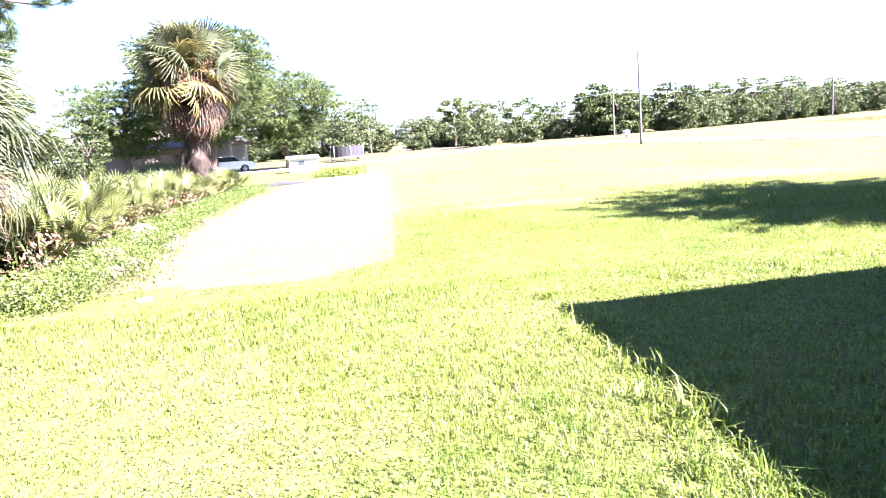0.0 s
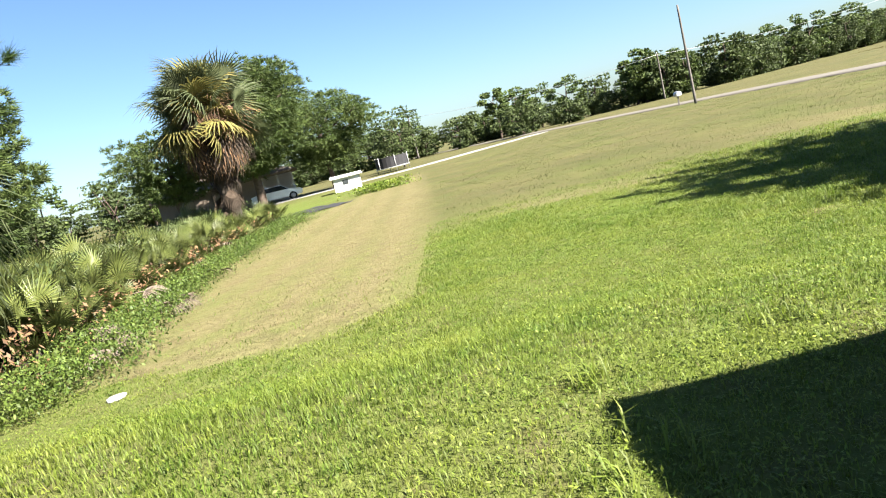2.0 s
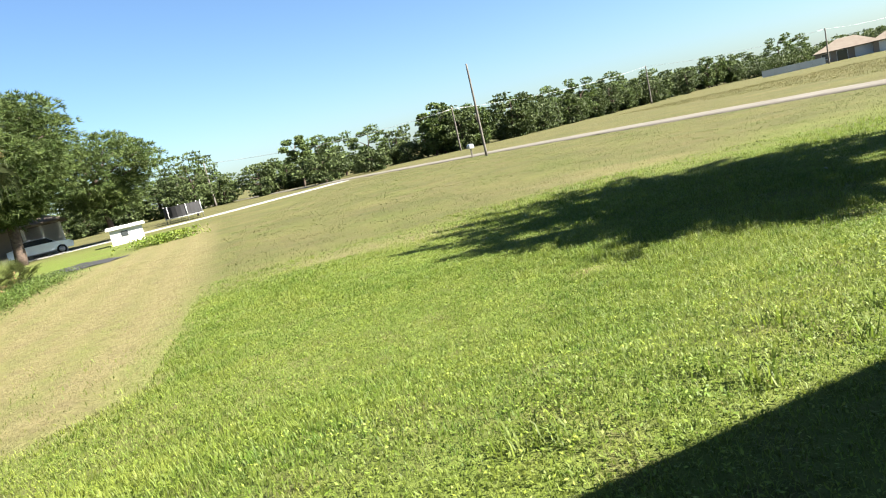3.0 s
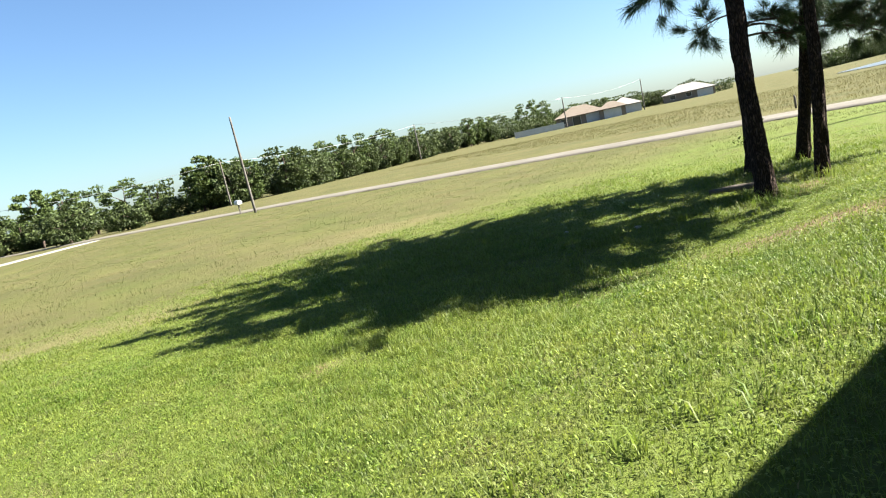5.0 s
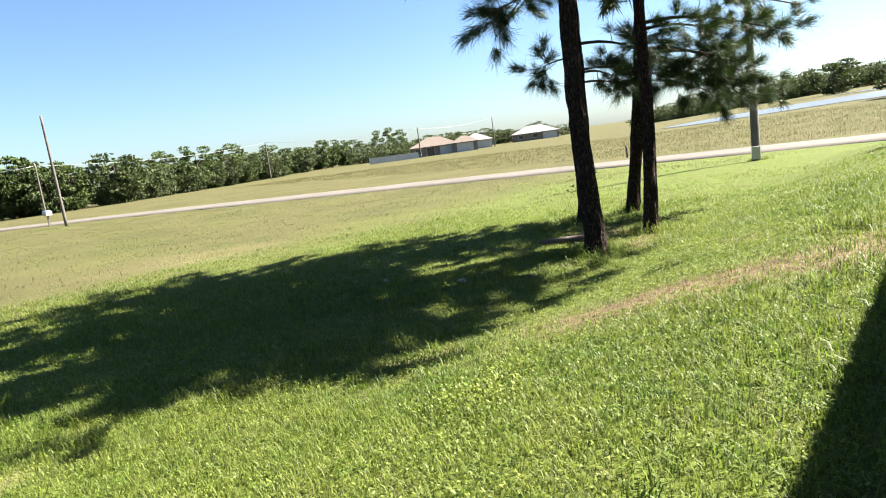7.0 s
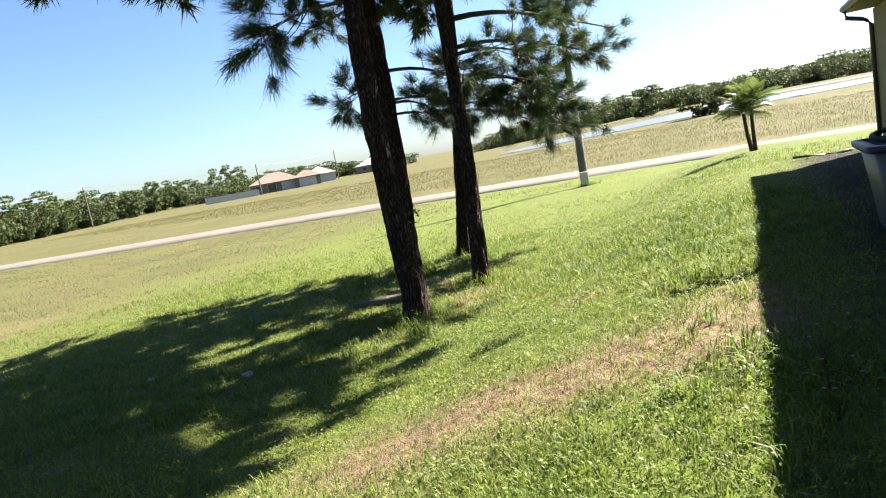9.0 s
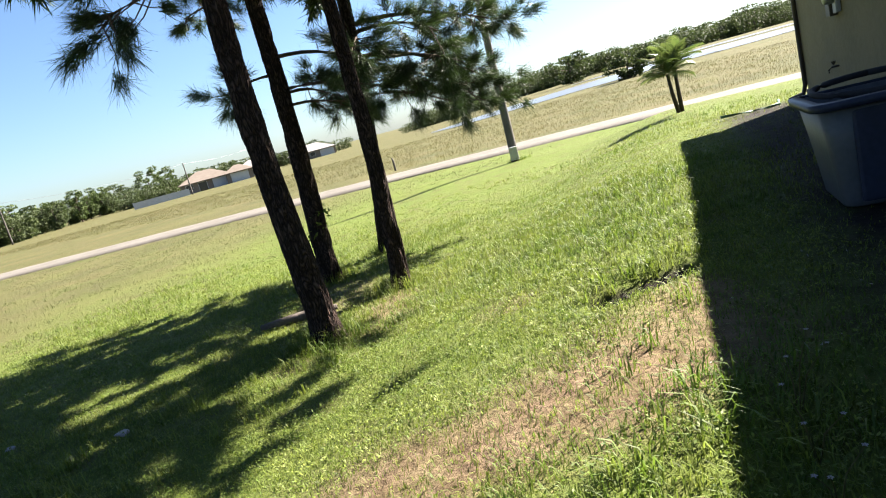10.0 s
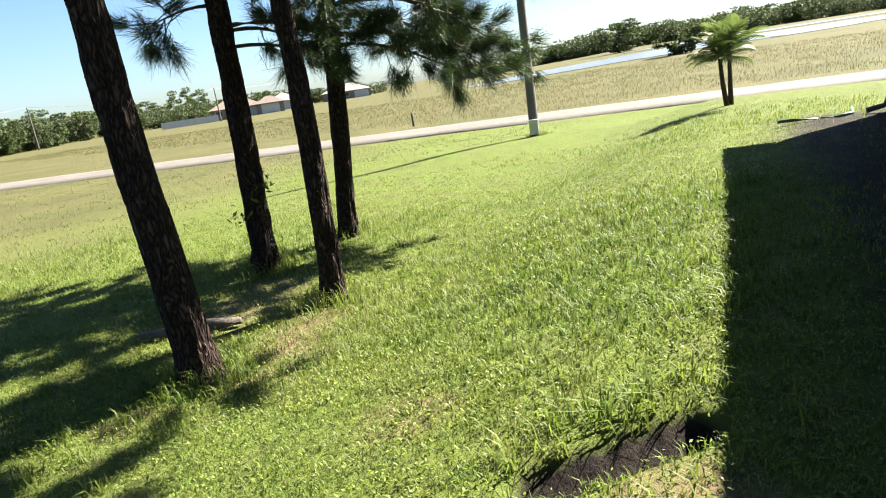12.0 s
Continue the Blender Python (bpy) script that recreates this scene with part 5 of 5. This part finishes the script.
def patchy(x, y, scale, seed):
    return np.array([noise.noise((a * scale, b * scale, seed)) for a, b in zip(x, y)])


gx, gy = near_path(92000, 12.5, 1.05)
nx, ny = rng.uniform(-7.0, 1.8, 34000), -0.7 + 10.0 * rng.uniform(0, 1, 34000) ** 1.5
gx, gy = np.r_[gx, nx], np.r_[gy, ny]
gx, gy = tuft(gx, gy, 6, 0.035)
ok = clear(gx, gy)
gx, gy = gx[ok], gy[ok]
dry, sand, soil, field = zones(gx, gy)
keep_it = rng.uniform(0, 1, len(gx)) > np.maximum.reduce([0.92 * dry, 0.975 * (dry > 0.5) * (gx < -1.5), 0.90 * sand, 0.93 * soil])
gx, gy = gx[keep_it], gy[keep_it]
lush = np.clip(0.5 + 0.9 * np.sin(gx * 0.9 + 1.3 * np.sin(gy * 0.7)) * np.cos(gy * 0.8 + 0.6), 0, 1)
tree_d = np.minimum.reduce([np.hypot(gx - a, gy - b) for a, b in ((8.0, 8.43), (10.05, 10.47), (9.42, 8.73), (11.34, 10.5))])
far = np.hypot(gx - 3, gy - 3)
gh = (0.030 + 0.034 * lush + 0.10 * step(0.5, 0.15, tree_d)) * rng.uniform(0.6, 1.5, len(gx))
gh *= 1 + 0.15 * step(5.5, 9, far) * step(-2, 2, gx) - 0.25 * step(-1, -4, gx)
blades("lawn_grass", gx, gy, gh, 0.0024 * (1 + 0.5 * step(4, 9, far)), 0.8, BLADE, "sunlit green lawn grass, uneven and weedy")

dx, dy = near_path(60000, 14.0, 0.8)
dx2, dy2 = rng.uniform(-11, -2.4, 60000), rng.uniform(4.6, 24, 60000)
dx, dy = tuft(np.r_[dx, dx2], np.r_[dy, dy2], 2, 0.03)
ok = clear(dx, dy)
dx, dy = dx[ok], dy[ok]
dry, sand, soil, field = zones(dx, dy)
keep_it = rng.uniform(0, 1, len(dx)) < np.maximum(0.06, 0.45 * dry * (1 - 0.8 * soil) + 0.32 * sand)
dx, dy = dx[keep_it], dy[keep_it]
blades("dry_lawn_grass", dx, dy, rng.uniform(0.012, 0.035, len(dx)), 0.003, 1.1, STRAW, "short straw-coloured dry grass")

ex, ey = [], []
for (ax, ay), (bx, by), n, w in (((-0.55, 2.75), (0.2, 0.3), 22, 0.10), ((-0.4, 2.8), (3.4, 3.9), 14, 0.10), ((6.0, 4.55), (12.5, 6.35), 40, 0.16), ((7.9, 8.25), (8.1, 8.6), 26, 0.22), ((7.2, 8.3), (5.2, 8.8), 60, 0.5), ((9.9, 10.2), (10.2, 10.6), 18, 0.2), ((2.0, 8.2), (4.6, 7.2), 90, 0.5), ((7.5, 5.75), (8.2, 5.3), 9, 0.10), ((20.2, 13.2), (20.4, 13.5), 22, 0.16), ((4.6, 3.7), (6.6, 4.4), 16, 0.2)):
    f = rng.uniform(0, 1, n)
    ex.append(ax + (bx - ax) * f + rng.normal(0, w, n))
    ey.append(ay + (by - ay) * f + rng.normal(0, w, n))
ex, ey = tuft(np.concatenate(ex), np.concatenate(ey), 16, 0.04)
ok = clear(ex, ey)
ex, ey = ex[ok], ey[ok]
blades("tall_grass_tufts", ex, ey, rng.uniform(0.07, 0.165, len(ex)), 0.004, 0.9, BLADE, "taller arching grass tufts along the lawn's edges")


def weeds(name, xs, ys, count, spread, low, high, size, material, label):
    xs, ys = tuft(xs, ys, count, spread)
    ok = clear(xs, ys)
    xs, ys = xs[ok], ys[ok]
    c = np.stack([xs, ys, lie(xs, ys) + rng.uniform(low, high, len(xs))], 1)
    return tagged(new(name, big_mesh(name, leaf_quads(c, size, 2.5), 4, material)), label, "weeds", kind="stuff")


wx, wy = near_path(9000, 11.0, 0.75)
dry, sand, soil, field = zones(wx, wy)
ok = (dry < 0.5) & (soil < 0.5) & (sand < 0.6)
weeds("lawn_weeds", wx[ok], wy[ok], 30, 0.10, 0.008, 0.055, 0.0095, WEED, "small broad-leaved weeds creeping through the lawn")
bx, by = np.array([3.75, 4.0, 4.3, 9.5, 10.3, 11.0, 11.8]), np.array([5.35, 5.55, 5.6, 6.9, 7.2, 7.6, 8.0])
weeds("weed_clump", bx, by, 300, 0.14, 0.01, 0.11, 0.013, WEED, "dense bright green weed clumps on the lawn")
hy = rng.uniform(1.0, 24.0, 1500) ** 1.0
hx = at_y(HEDGE, hy) + rng.normal(-0.1, 0.42, 1500)
weeds("hedge_weeds", hx, hy, 46, 0.13, 0.02, 0.42, 0.025, HEDGELEAF, "leafy green weeds and vines at the foot of the palmettos")
hy = rng.uniform(5.5, 22.0, 260)
hx = at_y(HEDGE, hy) - rng.uniform(0.3, 1.6, 260)
weeds("hedge_litter", hx, hy, 26, 0.16, 0.05, 0.75, 0.045, FROND_DEAD, "brown withered leaves and twigs among the palmettos")
hy = rng.uniform(5, 24, 900)
hx = at_y(HEDGE, hy) - rng.uniform(1.6, 6.0, 900)
weeds("thicket", hx, hy, 40, 0.22, 0.1, 1.3, 0.06, OAKLEAF, "dense green thicket behind the palmettos")
cx, cy = rng.normal(-12.6, 0.9, 120), rng.normal(33.3, 0.5, 120)
weeds("grass_island", cx, cy, 20, 0.12, 0.0, 0.45, 0.07, WEED, "small green clump left standing on the mown strip")

fx, fy = rng.uniform(28, 70, 12000), rng.uniform(-8, 90, 12000)
ok = (from_line(fx, fy, ROAD_MID) > 3.0) & (fx + 0.45 * (fy - 10) > 31) & (from_line(fx, fy, ROAD_MID) < 45)
fx, fy = tuft(fx[ok], fy[ok], 8, 0.3)
blades("field_grass", fx, fy, rng.uniform(0.05, 0.24, len(fx)), 0.007, 0.7, TALLDRY, "tall tan and olive field grass beyond the road")
mx, my = rng.uniform(-8, 24, 6000), rng.uniform(14, 62, 6000)
ok = (from_line(mx, my, ROAD_MID) > 2.2) & (mx > at_y(STRIP_RIGHT, my) + 0.4) & (mx + 0.45 * (my - 10) < 28)
mx, my = tuft(mx[ok], my[ok], 10, 0.18)
blades("meadow_grass", mx, my, rng.uniform(0.03, 0.09, len(mx)), 0.006, 1.0, MEADOW, "rough green meadow grass between the lawn and the road")
sx, sy = rng.uniform(4.2, 8.2, 22), rng.uniform(3.9, 4.9, 22)
weeds("leaf_litter", sx, sy, 2, 0.05, 0.0, 0.02, 0.012, STONEM, "pale scraps and dry leaves on the shaded soil")

# ---- from plan units to metres ----
for ob in scene.objects:
    if ob.parent is None and ob.type in {"MESH", "EMPTY"}:
        ob.matrix_basis = Matrix.Scale(SIZE, 4) @ ob.matrix_basis
